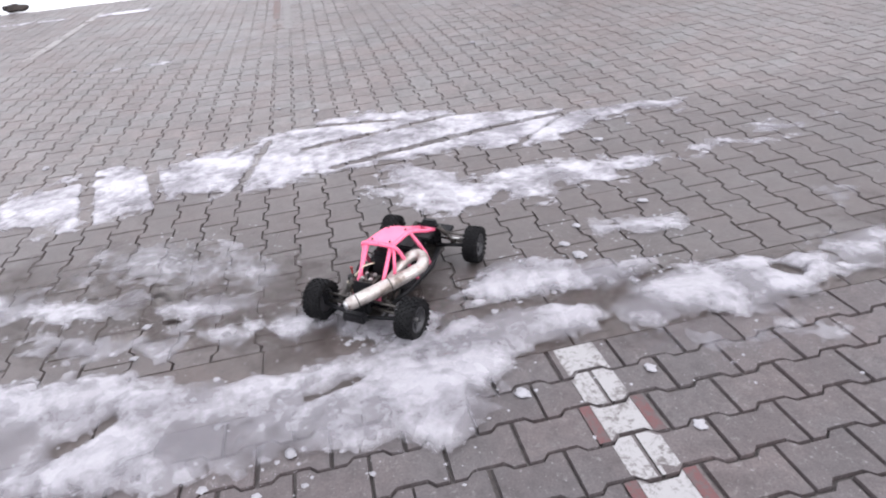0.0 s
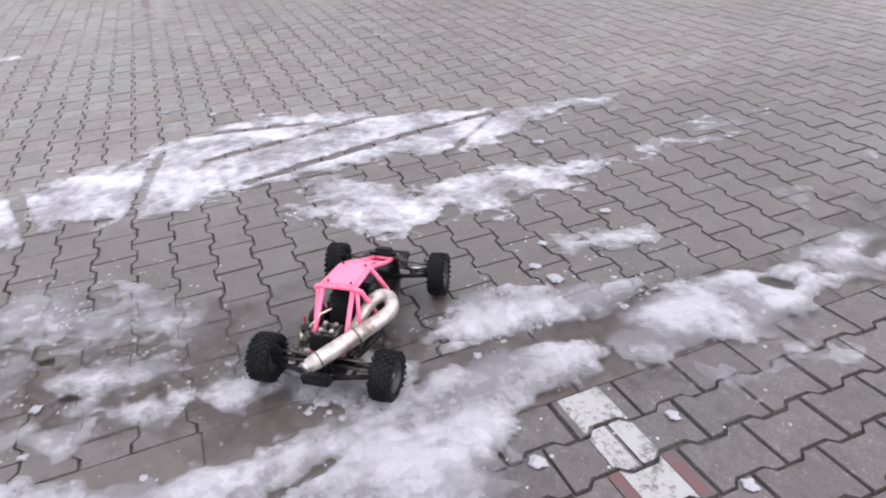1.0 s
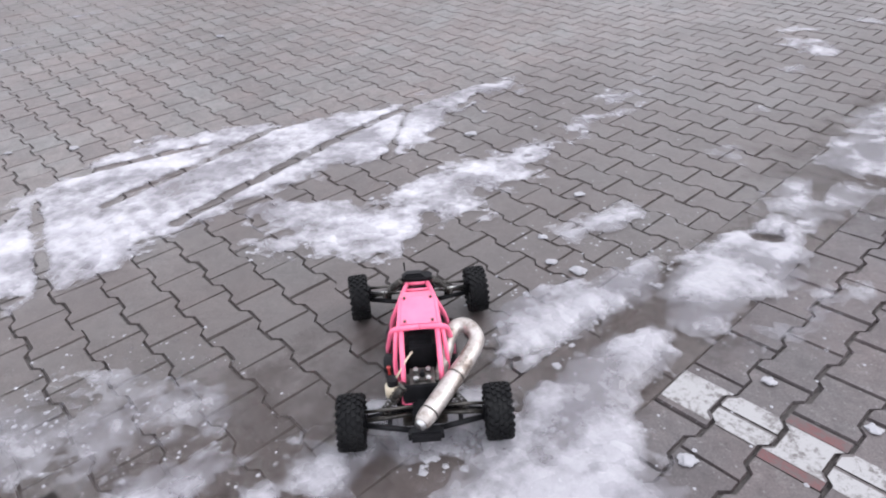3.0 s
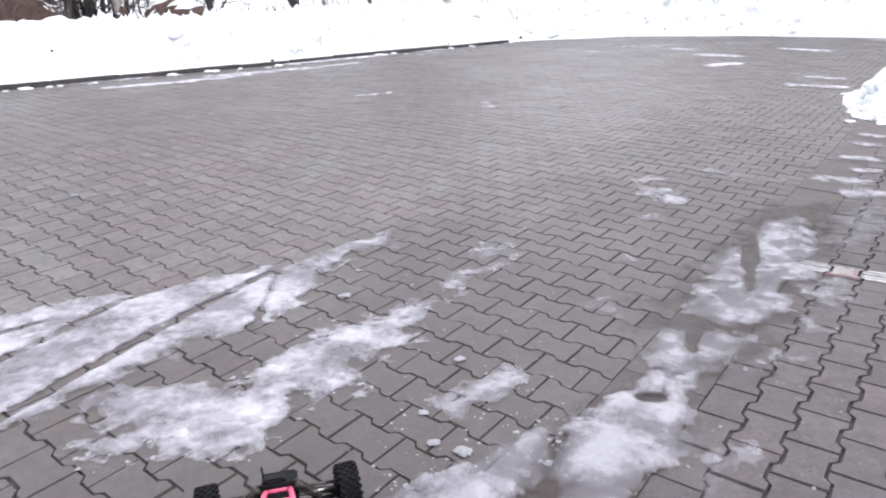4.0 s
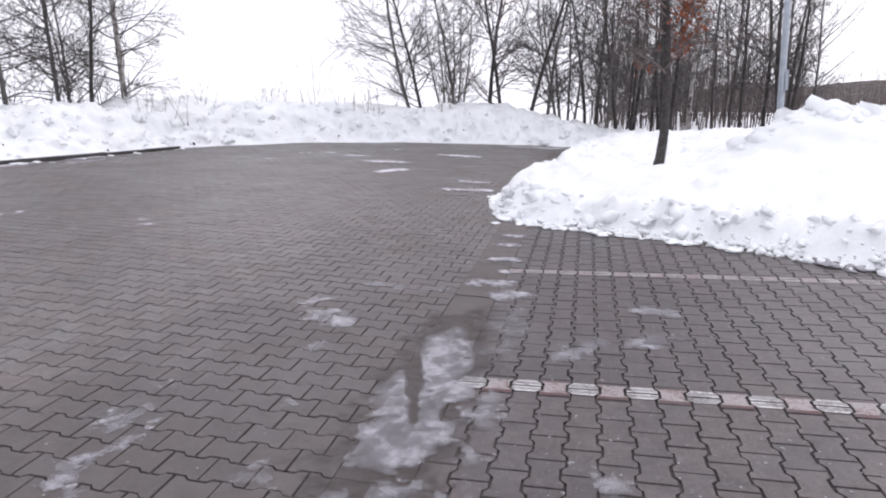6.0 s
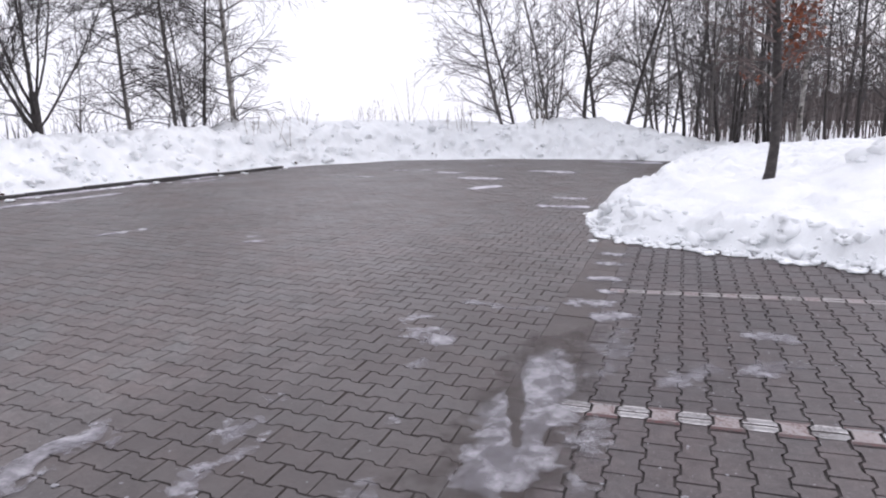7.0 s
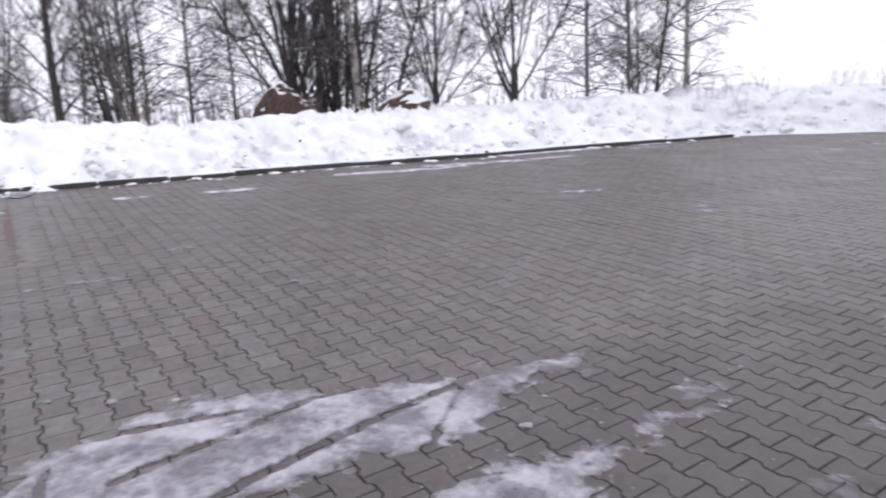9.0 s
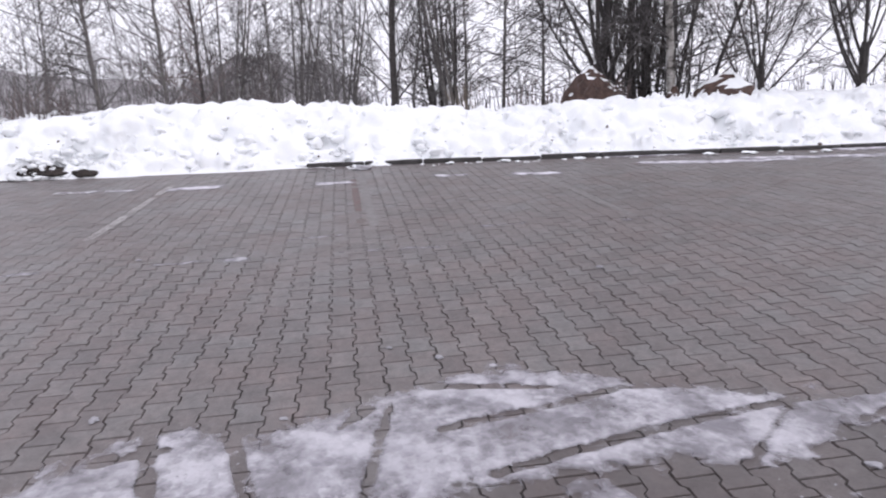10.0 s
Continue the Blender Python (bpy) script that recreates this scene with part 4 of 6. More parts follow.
KINDS = {
    "vase_a": make_tree("vase", 1, 7.8, 0.27, M_BARK, M_DARKTWIG, "dark bare tree fanning into many limbs behind the snow bank"),
    "vase_b": make_tree("vase", 2, 6.8, 0.125, M_BARK, M_DARKTWIG, "dark bare tree with upright limbs behind the snow bank"),
    "upright_a": make_tree("upright", 10, 7.2, 0.12, M_BARK, M_TWIG, "dark bare tree with steep arching limbs behind the snow bank"),
    "birch_a": make_tree("birch", 3, 8.5, 0.095, M_BIRCH, M_TWIG, "bare birch with pale flaking bark behind the snow bank"),
    "birch_b": make_tree("birch", 4, 8.0, 0.062, M_GREYBARK, M_TWIG, "slender bare birch with greyish bark behind the snow bank", (0.06, 0)),
    "stems_a": make_tree("stems", 5, 7.0, 0.08, M_GREYBARK, M_TWIG, "clump of thin bare stems behind the snow bank"),
    "stems_b": make_tree("stems", 6, 6.5, 0.085, M_BARK, M_TWIG, "clump of dark bare stems behind the snow bank"),
    "slim_a": make_tree("slim", 7, 8.0, 0.066, M_BARK, M_TWIG, "slim bare tree with dark bark", (0.1, 0.02)),
    "slim_b": make_tree("slim", 8, 7.5, 0.062, M_GREYBARK, M_TWIG, "slim bare tree with grey bark", (-0.08, 0.03)),
    "slim_c": make_tree("slim", 9, 8.5, 0.066, M_BARK, M_REDTWIG, "bare tree with reddish brown twigs"),
    "far_a": make_tree("far", 11, 8.0, 0.056, M_BARK, M_TWIG, "thin bare tree of the wood in the distance", (0.08, 0)),
    "far_b": make_tree("far", 12, 7.5, 0.05, M_GREYBARK, M_TWIG, "thin grey bare tree of the wood in the distance", (-0.05, 0.04)),
    "far_d": make_tree("far", 14, 7.5, 0.036, M_GREYBARK, M_TWIG, "spindly grey bare tree of the wood in the distance", (0.04, 0)),
    "far_c": make_tree("far", 13, 8.5, 0.06, M_BARK, M_DARKTWIG, "thin brown bare tree of the wood in the distance"),
}
placed = set()


def plant(kind, az, dist, turn, size=1.0, lean=0.0, z=-0.05):
    """One tree on its bearing; lean: degrees by which it leans to the right as the walk sees it."""
    p = bearing(az, dist)
    away = Vector((math.sin(radians(az)), math.cos(radians(az)), 0))
    m = Matrix.Translation((p.x, p.y, terrain(p.x) + z)) @ Matrix.Rotation(radians(lean), 4, away) @ Matrix.Rotation(radians(turn), 4, "Z")
    src = KINDS[kind]
    if kind not in placed:
        placed.add(kind)
        src.matrix_basis = m @ Matrix.Scale(size, 4)
        return src
    ob = copy_thing(src, m)
    ob.scale = (size, size, size)
    return ob


# the row behind the kerb
plant("far_d", -112.5, 17.5, 130, 0.8)
plant("slim_b", -104.6, 19, 10)
plant("slim_c", -101.5, 21, 70, 0.95)
plant("stems_a", -99.7, 22, 10)
plant("slim_b", -96.0, 22, 200, 0.9)
plant("stems_a", -94.0, 26, 50, 1.1)
plant("upright_a", -86.2, 16.8, 120, 0.98)
plant("birch_b", -109.1, 16.5, 30, 0.95)
plant("stems_a", -90.7, 18.5, 30, 0.85)
plant("far_d", -84.8, 17.5, 120, 0.9, 4)
plant("stems_b", -82.2, 17.0, 80, 0.95)
plant("stems_a", -80.6, 16.2, 200, 0.95)
plant("birch_b", -77.1, 17.5, 140, 0.9)
plant("birch_b", -73.6, 19, 20, 0.85)
plant("vase_a", -69.1, 16.5, 0, 1.0)
plant("stems_b", -66.7, 17.0, 160, 1.1)
plant("stems_b", -64.2, 18.2, 300, 1.15)
plant("stems_b", -65.3, 17.6, 40, 1.1)
plant("birch_a", -63.3, 15.8, 60, 1.15, -2)
plant("slim_c", -60.6, 19.0, 100, 0.9)
plant("vase_b", -57.0, 16.0, 250, 0.9)
plant("vase_b", -50.3, 17.0, 140, 1.1)
plant("birch_b", -44.1, 18.0, 200, 1.0)
plant("birch_b", -40.8, 18.5, 300, 0.95)
plant("slim_b", -39.9, 18.8, 100, 0.7)
plant("slim_a", -38.6, 18.0, 190, 0.85, -5)
plant("birch_a", -36.4, 18.5, 10, 0.95, -1)
# the wood beyond the lane's end
plant("slim_b", -14.2, 21.5, 230, 1.05, -14)
plant("slim_a", -13.1, 21.5, 40, 0.95, -7)
plant("slim_b", -9.7, 22.5, 70, 1.0, -9)
plant("slim_c", -7.6, 22.0, 130, 1.15, -3)
plant("slim_a", -6.7, 22.2, 10, 1.05)
plant("stems_a", -10.8, 23.5, 60, 0.9)
plant("slim_a", -4.3, 21.8, 190, 1.1, 6)
plant("slim_b", -3.2, 22.5, 160, 1.1, 5)
plant("stems_a", -1.2, 23.0, 90)
plant("slim_a", 0.2, 24.0, 10)
plant("slim_b", 1.8, 22.0, 200, 1.0)
plant("stems_b", 3.5, 22.5, 20, 1.1)
plant("birch_a", 8.4, 23.0, 250, 0.9)
rt = random.Random(77)
for i in range(17):
    az = 0.5 + 16.5 * (i + rt.random()) / 17
    plant(rt.choice(("far_a", "far_b", "far_c", "far_c", "stems_b")), az, rt.uniform(23, 40), rt.uniform(0, 360), rt.uniform(0.85, 1.25))
for i in range(22):
    az = -122 + 30 * (i + rt.random()) / 16
    plant(rt.choice(("far_d", "far_b", "far_d", "far_d")), az, rt.uniform(22, 34), rt.uniform(0, 360), rt.uniform(0.7, 1.0))
for i in range(8):
    az = -92 + 52 * (i + rt.random()) / 8
    plant(rt.choice(("far_d", "far_b", "far_d")), az, rt.uniform(22, 36), rt.uniform(0, 360), rt.uniform(0.7, 1.0))


def thicket(name, az0, az1, d0, d1, count, tall, seed, material, label):
    """A far tangle of countless stems and twigs."""
    rng = random.Random(seed)
    s = Soup()
    for i in range(count):
        p = bearing(rng.uniform(az0, az1), rng.uniform(d0, d1))
        p.z = terrain(p.x) - 0.05
        h = tall * rng.uniform(0.45, 1.1)
        r = rng.uniform(0.01, 0.032)
        lean = Vector((rng.uniform(-0.15, 0.15), rng.uniform(-0.15, 0.15), 1))
        q, qr = bough(rng, p, lean, h, r, 0.006, 4, 0.07, 0.02)
        s.tube(q, qr, 3, False)
        for k in range(4):
            b, br, d = on_path(q, qr, rng.uniform(0.2, 0.95))
            a = rng.uniform(0, 6.283)
            w, wr = bough(rng, b, Vector((math.cos(a), math.sin(a), 1.1)), h * rng.uniform(0.15, 0.35), r * 0.4, 0.005, 2, 0.2, 0.05)
            s.tube(w, wr, 3, False)
    return tagged(s.out(name, material), label, "thicket", kind="stuff")


thicket("thicket", 15.5, 40, 30, 55, 420, 2.3, 11, M_BROWNTWIG, "low brown scrub beyond the snow heap")
thicket("thicket", 0.5, 16, 27, 50, 520, 5.0, 3, M_BROWNTWIG, "dense brown thicket of bare stems beyond the snow heap")
thicket("thicket", -103.5, -95, 24, 30, 75, 3.2, 7, M_BROWNTWIG, "dense brown bare stems at the foot of the wooded rise")
thicket("thicket", -124, -91, 30, 50, 430, 5.0, 4, M_TWIG, "grey tangle of bare stems beyond the snow bank")
thicket("thicket", -69, -61.5, 17.5, 20, 36, 6.0, 10, M_DARKTWIG, "dense dark stems crowding between the trees")
thicket("thicket", -93, -36, 19, 26, 260, 1.7, 5, M_TWIG, "low bare scrub behind the row of trees")
thicket("thicket", -76, -66.5, 14.9, 15.7, 80, 1.35, 8, M_REDTWIG, "low reddish dry shrubs beside the mounds")
thicket("thicket", -118, -111, 15.2, 17, 60, 1.5, 6, M_REDTWIG, "reddish bare bush behind the snow bank")
thicket("thicket", -114.5, -111, 15.2, 16.2, 40, 1.9, 9, M_BROWNTWIG, "dark brown bare bush behind the snow bank")


def hill(name, az0, az1, dist, tall, seed, label, material):
    """A far wooded rise with an uneven skyline."""
    s = Soup()
    n, rows = 60, 8
    for i in range(n + 1):
        f = i / n
        for j in range(rows + 1):
            g = j / rows
            p = bearing(az0 + (az1 - az0) * f, dist + 14 * g)
            top = tall * math.sin(math.pi * f) ** 0.5 * math.sin(math.pi * (0.5 * g if g < 1 else 0.5))
            s.v.append(Vector((p.x, p.y, -0.1 + top * (0.85 + 0.3 * noise.noise(Vector((f * 7, g * 3, seed)))))))
    for i in range(n):
        for j in range(rows):
            a = i * (rows + 1) + j
            s.f.append((a, a + rows + 1, a + rows + 2, a + 1))
    return tagged(s.out(name, material, smooth=True), label, "wooded hill", kind="structure")


hill("backdrop_hill", -104, -87.6, 70, 7.4, 1, "dark wooded rise in the distance, greyed by painted-in haze", M_HILL)
hill("backdrop_hill", -130, -100, 95, 7.0, 2, "pale grey wooded rise in the distance, its haze painted in", M_HILL)
hill("backdrop_hill", 2, 48, 58, 3.3, 3, "brown wooded rise in the distance", M_WOOD)

# the young tree with its last orange leaves, standing in the snow heap
young = empty("young_tree")
tagged(young, "young leaning tree with a few dry orange leaves", "tree")
rng = random.Random(21)
tr, cr, lf = Soup(), Soup(), Soup()
q = [Vector(p) for p in ((0, 0, -0.25), (0.0, 0, 0.0), (0.035, 0.02, 0.2), (0.06, 0.04, 0.5), (0.06, 0.05, 1.0), (0.0, 0.05, 1.8), (-0.1, 0.05, 2.8), (-0.2, 0.06, 4.2))]
qr = [0.088, 0.08, 0.07, 0.063, 0.06, 0.055, 0.044, 0.028]
tr.tube(q, qr, 10)
for i in range(22):
    f = 0.62 + 0.36 * (i + rng.random()) / 22
    p, r, d = on_path(q, qr, f)
    a = rng.uniform(0, 6.283)
    b, br = bough(rng, p, Vector((math.cos(a), math.sin(a), rng.uniform(-0.05, 0.5))), rng.uniform(0.6, 1.3), 0.018, 0.003, 6, 0.12, 0.0)
    cr.tube(b, br, 4, False)
    sprout(rng, cr, b, br, 7, 0.2, 0.7, 0.4, 1, 0.02)
# the last leaves hang on a few low boughs, most of them towards the bays
leafy = []
for z, side, ln in ((1.36, -1, 0.45), (1.62, 1, 0.4), (1.75, 1, 0.5), (1.9, 1, 0.6), (2.05, 1, 0.55), (2.15, 1, 0.6), (2.2, -1, 0.3), (2.4, 1, 0.5)):
    f = 0.5714 + 0.1429 * (z - 1.0) / 0.8 if z < 1.8 else 0.7143 + 0.1429 * (z - 1.8)
    p, r, d = on_path(q, qr, f)
    b, br = bough(rng, p, Vector((side, rng.uniform(-0.5, 0.5), 0.25)), ln, 0.013, 0.003, 5, 0.14, 0.0)
    cr.tube(b, br, 4, False)
    sprout(rng, cr, b, br, 6, 0.2, 0.8, 0.26, 1, 0.0)
    leafy += [(b, br)] * (3 if side > 0 else 1)
for i in range(330):
    b, br = rng.choice(leafy)
    p, r, d = on_path(b, br, rng.uniform(0.05, 1.0))
    p = p + Vector((rng.gauss(0, 0.06), rng.gauss(0, 0.06), rng.gauss(-0.05, 0.06)))
    m = Euler((rng.uniform(0, 6), rng.uniform(0, 6), rng.uniform(0, 6))).to_matrix()
    k = len(lf.v)
    w, h = rng.uniform(0.014, 0.026), rng.uniform(0.03, 0.055)
    for x, y, z in ((0, -h, 0), (w, 0, 0.008), (0, h, 0), (-w, 0, 0.008)):
        lf.v.append(p + m @ Vector((x, y, z)))
    lf.f += [(k, k + 1, k + 2), (k, k + 2, k + 3)]
tr.out("trunk", M_BARK, young, True)
cr.out("crown", M_REDTWIG, young)
lf.out("leaves", M_LEAF, young, label="shrivelled orange leaves")
young.location = (1.576, 6.335, 0.5)

# lamp post behind the heap
post = empty("street_lamp")
tagged(post, "pale galvanised lamp post behind the snow heap", "lamp post")
Soup().tube([(0, 0, -0.1), (0, 0, 1.2), (0, 0, 6.5)], [0.062, 0.058, 0.04], 14).out("pole", M_POLE, post, True)
part("service_door", bevel_box((0.055, -0.035, 1.85), (0.05, 0.08, 0.34), 0.006), M_POLE, post, "small grey box clamped to the pole")
Soup().tube([(0, 0, 6.45), (0.3, 0, 6.7), (1.0, 0, 6.8)], 0.03, 8).out("arm", M_POLE, post, True)
part("lamp_head", bevel_box((1.2, 0, 6.8), (0.55, 0.22, 0.1), 0.03), M_POLE, post)
post.location = bearing(15.35, 13.2, 0.0)
post.rotation_euler = (0, radians(-2.5), 0)

# a short fence post and the earth mounds behind the far bank
stake = empty("fence_post")
tagged(stake, "short weathered wooden post standing in the snow", "post")
Soup().tube([(0, 0, -0.3), (0.01, 0, 0.6), (0.02, 0.01, 1.15)], [0.06, 0.06, 0.055], 8).out("shaft", M_GREYBARK, stake)
stake.location = bearing(-83.1, 17.2, 0.0)


def boulder(az, dist, size, seed, label):
    bm = bmesh.new()
    bmesh.ops.create_icosphere(bm, subdivisions=4, radius=1.0)
    for w in bm.verts:
        k = noise.fractal(w.co * 1.4 + Vector((seed, 0, 0)), 1.0, 2.0, 4)
        w.co *= 1 + 0.16 * k
        w.co.x *= size[0]
        w.co.y *= size[1]
        w.co.z = max(w.co.z, -0.5) * size[2]
    me = bpy.data.meshes.new("earth_mound")
    bm.to_mesh(me)
    bm.free()
    me.materials.append(M_EARTH)
    me.materials.append(M_SNOW)
    for p in me.polygons:
        p.use_smooth = True
        if p.normal.z > 0.62 + 0.25 * noise.noise(p.center * 2.5):
            p.material_index = 1
    ob = new("earth_mound", me)
    ob.location = bearing(az, dist, 0.25 * size[2])
    ob.rotation_euler = (0, 0, radians(-az))
    return tagged(ob, label, "mound", "earth mounds behind the bank")


boulder(-69.9, 15.4, (0.7, 0.5, 1.08), 1.0, "brown earth mound dusted with snow behind the bank")
boulder(-59.5, 15.2, (0.78, 0.5, 0.95), 4.0, "brown earth mound half covered by snow")
boulder(-63.4, 15.4, (0.22, 0.2, 0.75), 7.0, "small dark stump-like mound in the snow")


def tuft(az, dist, z, n, tall, seed):
    """Dry stalks poking out of the bank."""
    rng = random.Random(seed)
    s = Soup()
    for i in range(n):
        p = Vector((rng.gauss(0, 0.35), rng.gauss(0, 0.18), -0.3))
        q, qr = bough(rng, p, Vector((rng.uniform(-0.4, 0.4), rng.uniform(-0.4, 0.4), 1)), tall * rng.uniform(0.3, 1.0) + 0.55, 0.007, 0.003, 4, 0.12, 0.0)
        s.tube(q, qr, 3, False)
        for k in range(3):
            b, br, d = on_path(q, qr, rng.uniform(0.4, 0.95))
            w, wr = bough(rng, b, d + Vector((rng.uniform(-1, 1), rng.uniform(-1, 1), 0.2)), 0.22, 0.004, 0.002, 2, 0.1, 0.0)
            s.tube(w, wr, 3, False)
    ob = s.out("dry_weeds", M_GRASS)
    ob.location = bearing(az, dist, z)
    return tagged(ob, "dry brown weeds sticking out of the snow bank", "weeds", "weeds on the bank", kind="stuff")


for i, (az, dist, z, n, tall) in enumerate(((-33, 17.5, 0.75, 7, 0.5), (-30.5, 18.5, 0.8, 7, 0.7), (-26, 20.5, 0.9, 9, 0.5), (-24, 20.5, 0.9, 10, 0.6), (-22.3, 20.5, 0.9, 6, 1.3), (-19, 20.5, 0.9, 10, 0.5), (-80.5, 14.2, 0.55, 14, 0.55), (-35.5, 17.5, 0.75, 5, 0.5), (-17, 20.8, 0.9, 7, 0.9), (-12, 20.6, 0.95, 10, 0.5))):
    tuft(az, dist, z, n, tall, 50 + i)

# dark earth showing through the end of the far bank
for x, y, z, size, seed, name in ((-11.98, -8.85, 0.1, (0.4, 0.2, 0.11), 11.0, "patch of dark earth showing through the snow bank"), (-11.7, -8.6, 0.08, (0.24, 0.1, 0.06), 12.0, "clod of dark earth at the foot of the bank"), (-11.55, -8.0, 0.06, (0.22, 0.1, 0.07), 13.0, "small patch of dark earth at the foot of the bank")):
    soil = boulder(0, 0, size, seed, name)
    soil.location = (x, y, z)
    soil.rotation_euler = (0, 0, radians(80))
    soil.data.polygons.foreach_set("material_index", [0] * len(soil.data.polygons))
    soil.data.materials[0] = M_SOIL
    for w in soil.data.vertices:
        w.co *= 1 + 0.5 * noise.noise(w.co * 9 + Vector((seed, 0, 0)))

# specks of soil and dead leaves strewn over the face of the far bank
rs = random.Random(90)
grit = Soup()
for i in range(70):
    k = rs.choice((0, 1, 2, 3, 4, 4, 4, 4, 4, 5, 6, 7, 8))
    f, off = rs.random(), 0.05 + 0.9 * rs.random() ** 1.5
    (ax, ay), (bx, by) = FAR_EDGE[k], FAR_EDGE[k + 1]
    n = math.hypot(bx - ax, by - ay)
    x, y = ax + (bx - ax) * f - (by - ay) / n * off, ay + (by - ay) * f + (bx - ax) / n * off
    d = polygon_distance(np.array([x]), np.array([y]), FAR_EDGE)
    z = float(far_bank_height(np.array([x]), np.array([y]), d)[0]) + 0.02
    r = 0.006 + 0.022 * rs.random() ** 3
    grit.box((x, y, z), (r * rs.uniform(1, 3), r, r * 1.5), Euler((rs.uniform(0, 3), rs.uniform(0, 3), rs.uniform(0, 3))).to_matrix().to_4x4())
tagged(grit.out("soil_specks", M_EARTH), "dark specks of soil and dead leaves on the snow bank", "soil specks", kind="stuff")

# loose clods of snow


def clod(x, y, r, seed, z=None):
    bm = bmesh.new()
    bmesh.ops.create_icosphere(bm, subdivisions=3, radius=r)
    for w in bm.verts:
        q = w.co / r
        w.co *= 1 + 0.55 * noise.noise(q * 1.4 + Vector((seed, seed, 0))) + 0.3 * noise.noise(q * 3.1 + Vector((0, seed, seed)))
        w.co.x *= 1.25
        w.co.z *= 0.3
    me = bpy.data.meshes.new("snow_clod")
    bm.to_mesh(me)
    bm.free()
    me.polygons.foreach_set("use_smooth", [True] * len(me.polygons))
    me.materials.append(M_CRUMB if z is None and y < 3 else M_SNOW)
    ob = new("snow_clod", me)
    ob.location = (x, y, (bay_height(x) if z is None else z) + r * 0.25)
    ob.rotation_euler = (0, 0, seed * 1.9)
    return tagged(ob, "small white clod of snow lying loose on the paving", "snow clod", "loose snow clods")


for i, (x, y, r) in enumerate(((-10.522, -3.374, 0.16), (-4.346, -1.744, 0.035), (-2.692, -4.911, 0.03), (-0.388, 4.316, 0.06), (0.189, -2.335, 0.02), (0.448, -2.33, 0.02), (-0.515, -2.275, 0.03), (-0.746, -2.193, 0.02), (-0.616, -2.295, 0.022), (0.176, -2.731, 0.025), (-3.198, -3.473, 0.02), (-2.999, -3.21, 0.025), (-5.653, -5.52, 0.03), (-2.508, -4.017, 0.02), (-1.63, -1.709, 0.03), (-0.855, -1.837, 0.022), (-0.192, -2.499, 0.025))):
    clod(x, y, r * 0.75, i * 1.7)
ri = random.Random(19)
for ax, ay, bx, by, count, spread in ((-0.2, -4.2, 0.05, -3.0, 7, 0.2), (-0.5, -2.7, -0.4, -2.2, 6, 0.06), (-0.25, -1.9, -0.35, -2.3, 3, 0.07), (-0.9, -4.4, -0.5, -3.6, 3, 0.1), (-2.0, -2.0, -1.9, -1.2, 6, 0.1), (-1.4, -2.8, -1.2, -1.6, 7, 0.12)):
    for i in range(count):
        f = ri.random()
        clod(ax + (bx - ax) * f + ri.gauss(0, spread), ay + (by - ay) * f + ri.gauss(0, spread), ri.uniform(0.006, 0.016), 300 + ri.random() * 90)
rc = random.Random(12)
for i in range(70):
    f = rc.random()
    p = KERB_A.lerp(KERB_B, f)
    clod(p.x + 0.12 + abs(rc.gauss(0, 0.14)), p.y, 0.015 + 0.06 * rc.random() ** 2, 60 + i, 0.0)
for i in range(70):
    (ax, ay), (bx, by) = NEAR_EDGE[k := rc.randint(0, 6)], NEAR_EDGE[k + 1]
    f = rc.random()
    clod(ax + (bx - ax) * f + rc.uniform(-0.1, 0.02), ay + (by - ay) * f - abs(rc.gauss(0, 0.08)), rc.uniform(0.02, 0.06), 160 + i)


def rubble(edge, count, reach, size, height, seed, label):
    """Countless broken lumps lying on the foot of a bank."""
    rng = random.Random(seed)
    s = Soup()
    base = [Vector(v) for v in ((1, 0, 0), (-1, 0, 0), (0, 1, 0), (0, -1, 0), (0, 0, 1), (0, 0, -1), (0.6, 0.6, 0.5), (-0.6, 0.6, 0.5), (0.6, -0.6, 0.5), (-0.6, -0.6, 0.5))]
    tris = ((0, 6, 8), (4, 8, 6), (0, 2, 6), (2, 7, 6), (4, 6, 7), (1, 7, 2), (1, 9, 7), (4, 7, 9), (1, 3, 9), (3, 8, 9), (4, 9, 8), (0, 8, 3), (5, 2, 0), (5, 1, 2), (5, 3, 1), (5, 0, 3))
    for i in range(count):
        k = rng.randint(0, len(edge) - 2)
        f = rng.random()
        (ax, ay), (bx, by) = edge[k], edge[k + 1]
        off = abs(rng.gauss(0, reach)) - 0.08
        nx, ny = -(by - ay), bx - ax
        n = math.hypot(nx, ny)
        x, y = ax + (bx - ax) * f + nx / n * off, ay + (by - ay) * f + ny / n * off
        r = size * (0.35 + rng.random() ** 3)
        z = (height(off) if off > 0 else 0.0) + bay_height(x) + r * 0.2
        m = Euler((rng.uniform(-0.5, 0.5), rng.uniform(-0.5, 0.5), rng.uniform(0, 6))).to_matrix()
        n0 = len(s.v)
        for v in base:
            q = m @ (v * r * rng.uniform(0.75, 1.25))
            s.v.append(Vector((x + q.x, y + q.y, z + q.z * 0.7)))
        s.f += [tuple(n0 + j for j in t) for t in tris]
    return tagged(s.out("snow_rubble", M_SNOW, smooth=True), label, "snow rubble", kind="stuff")


rubble([(-11.787, -9.376), (-11.212, -4.125), (-9.03, 10.869)], 900, 0.3, 0.075, lambda d: min(0.8, 0.05 + 0.75 * d), 31, "broken lumps of snow along the foot of the far bank")


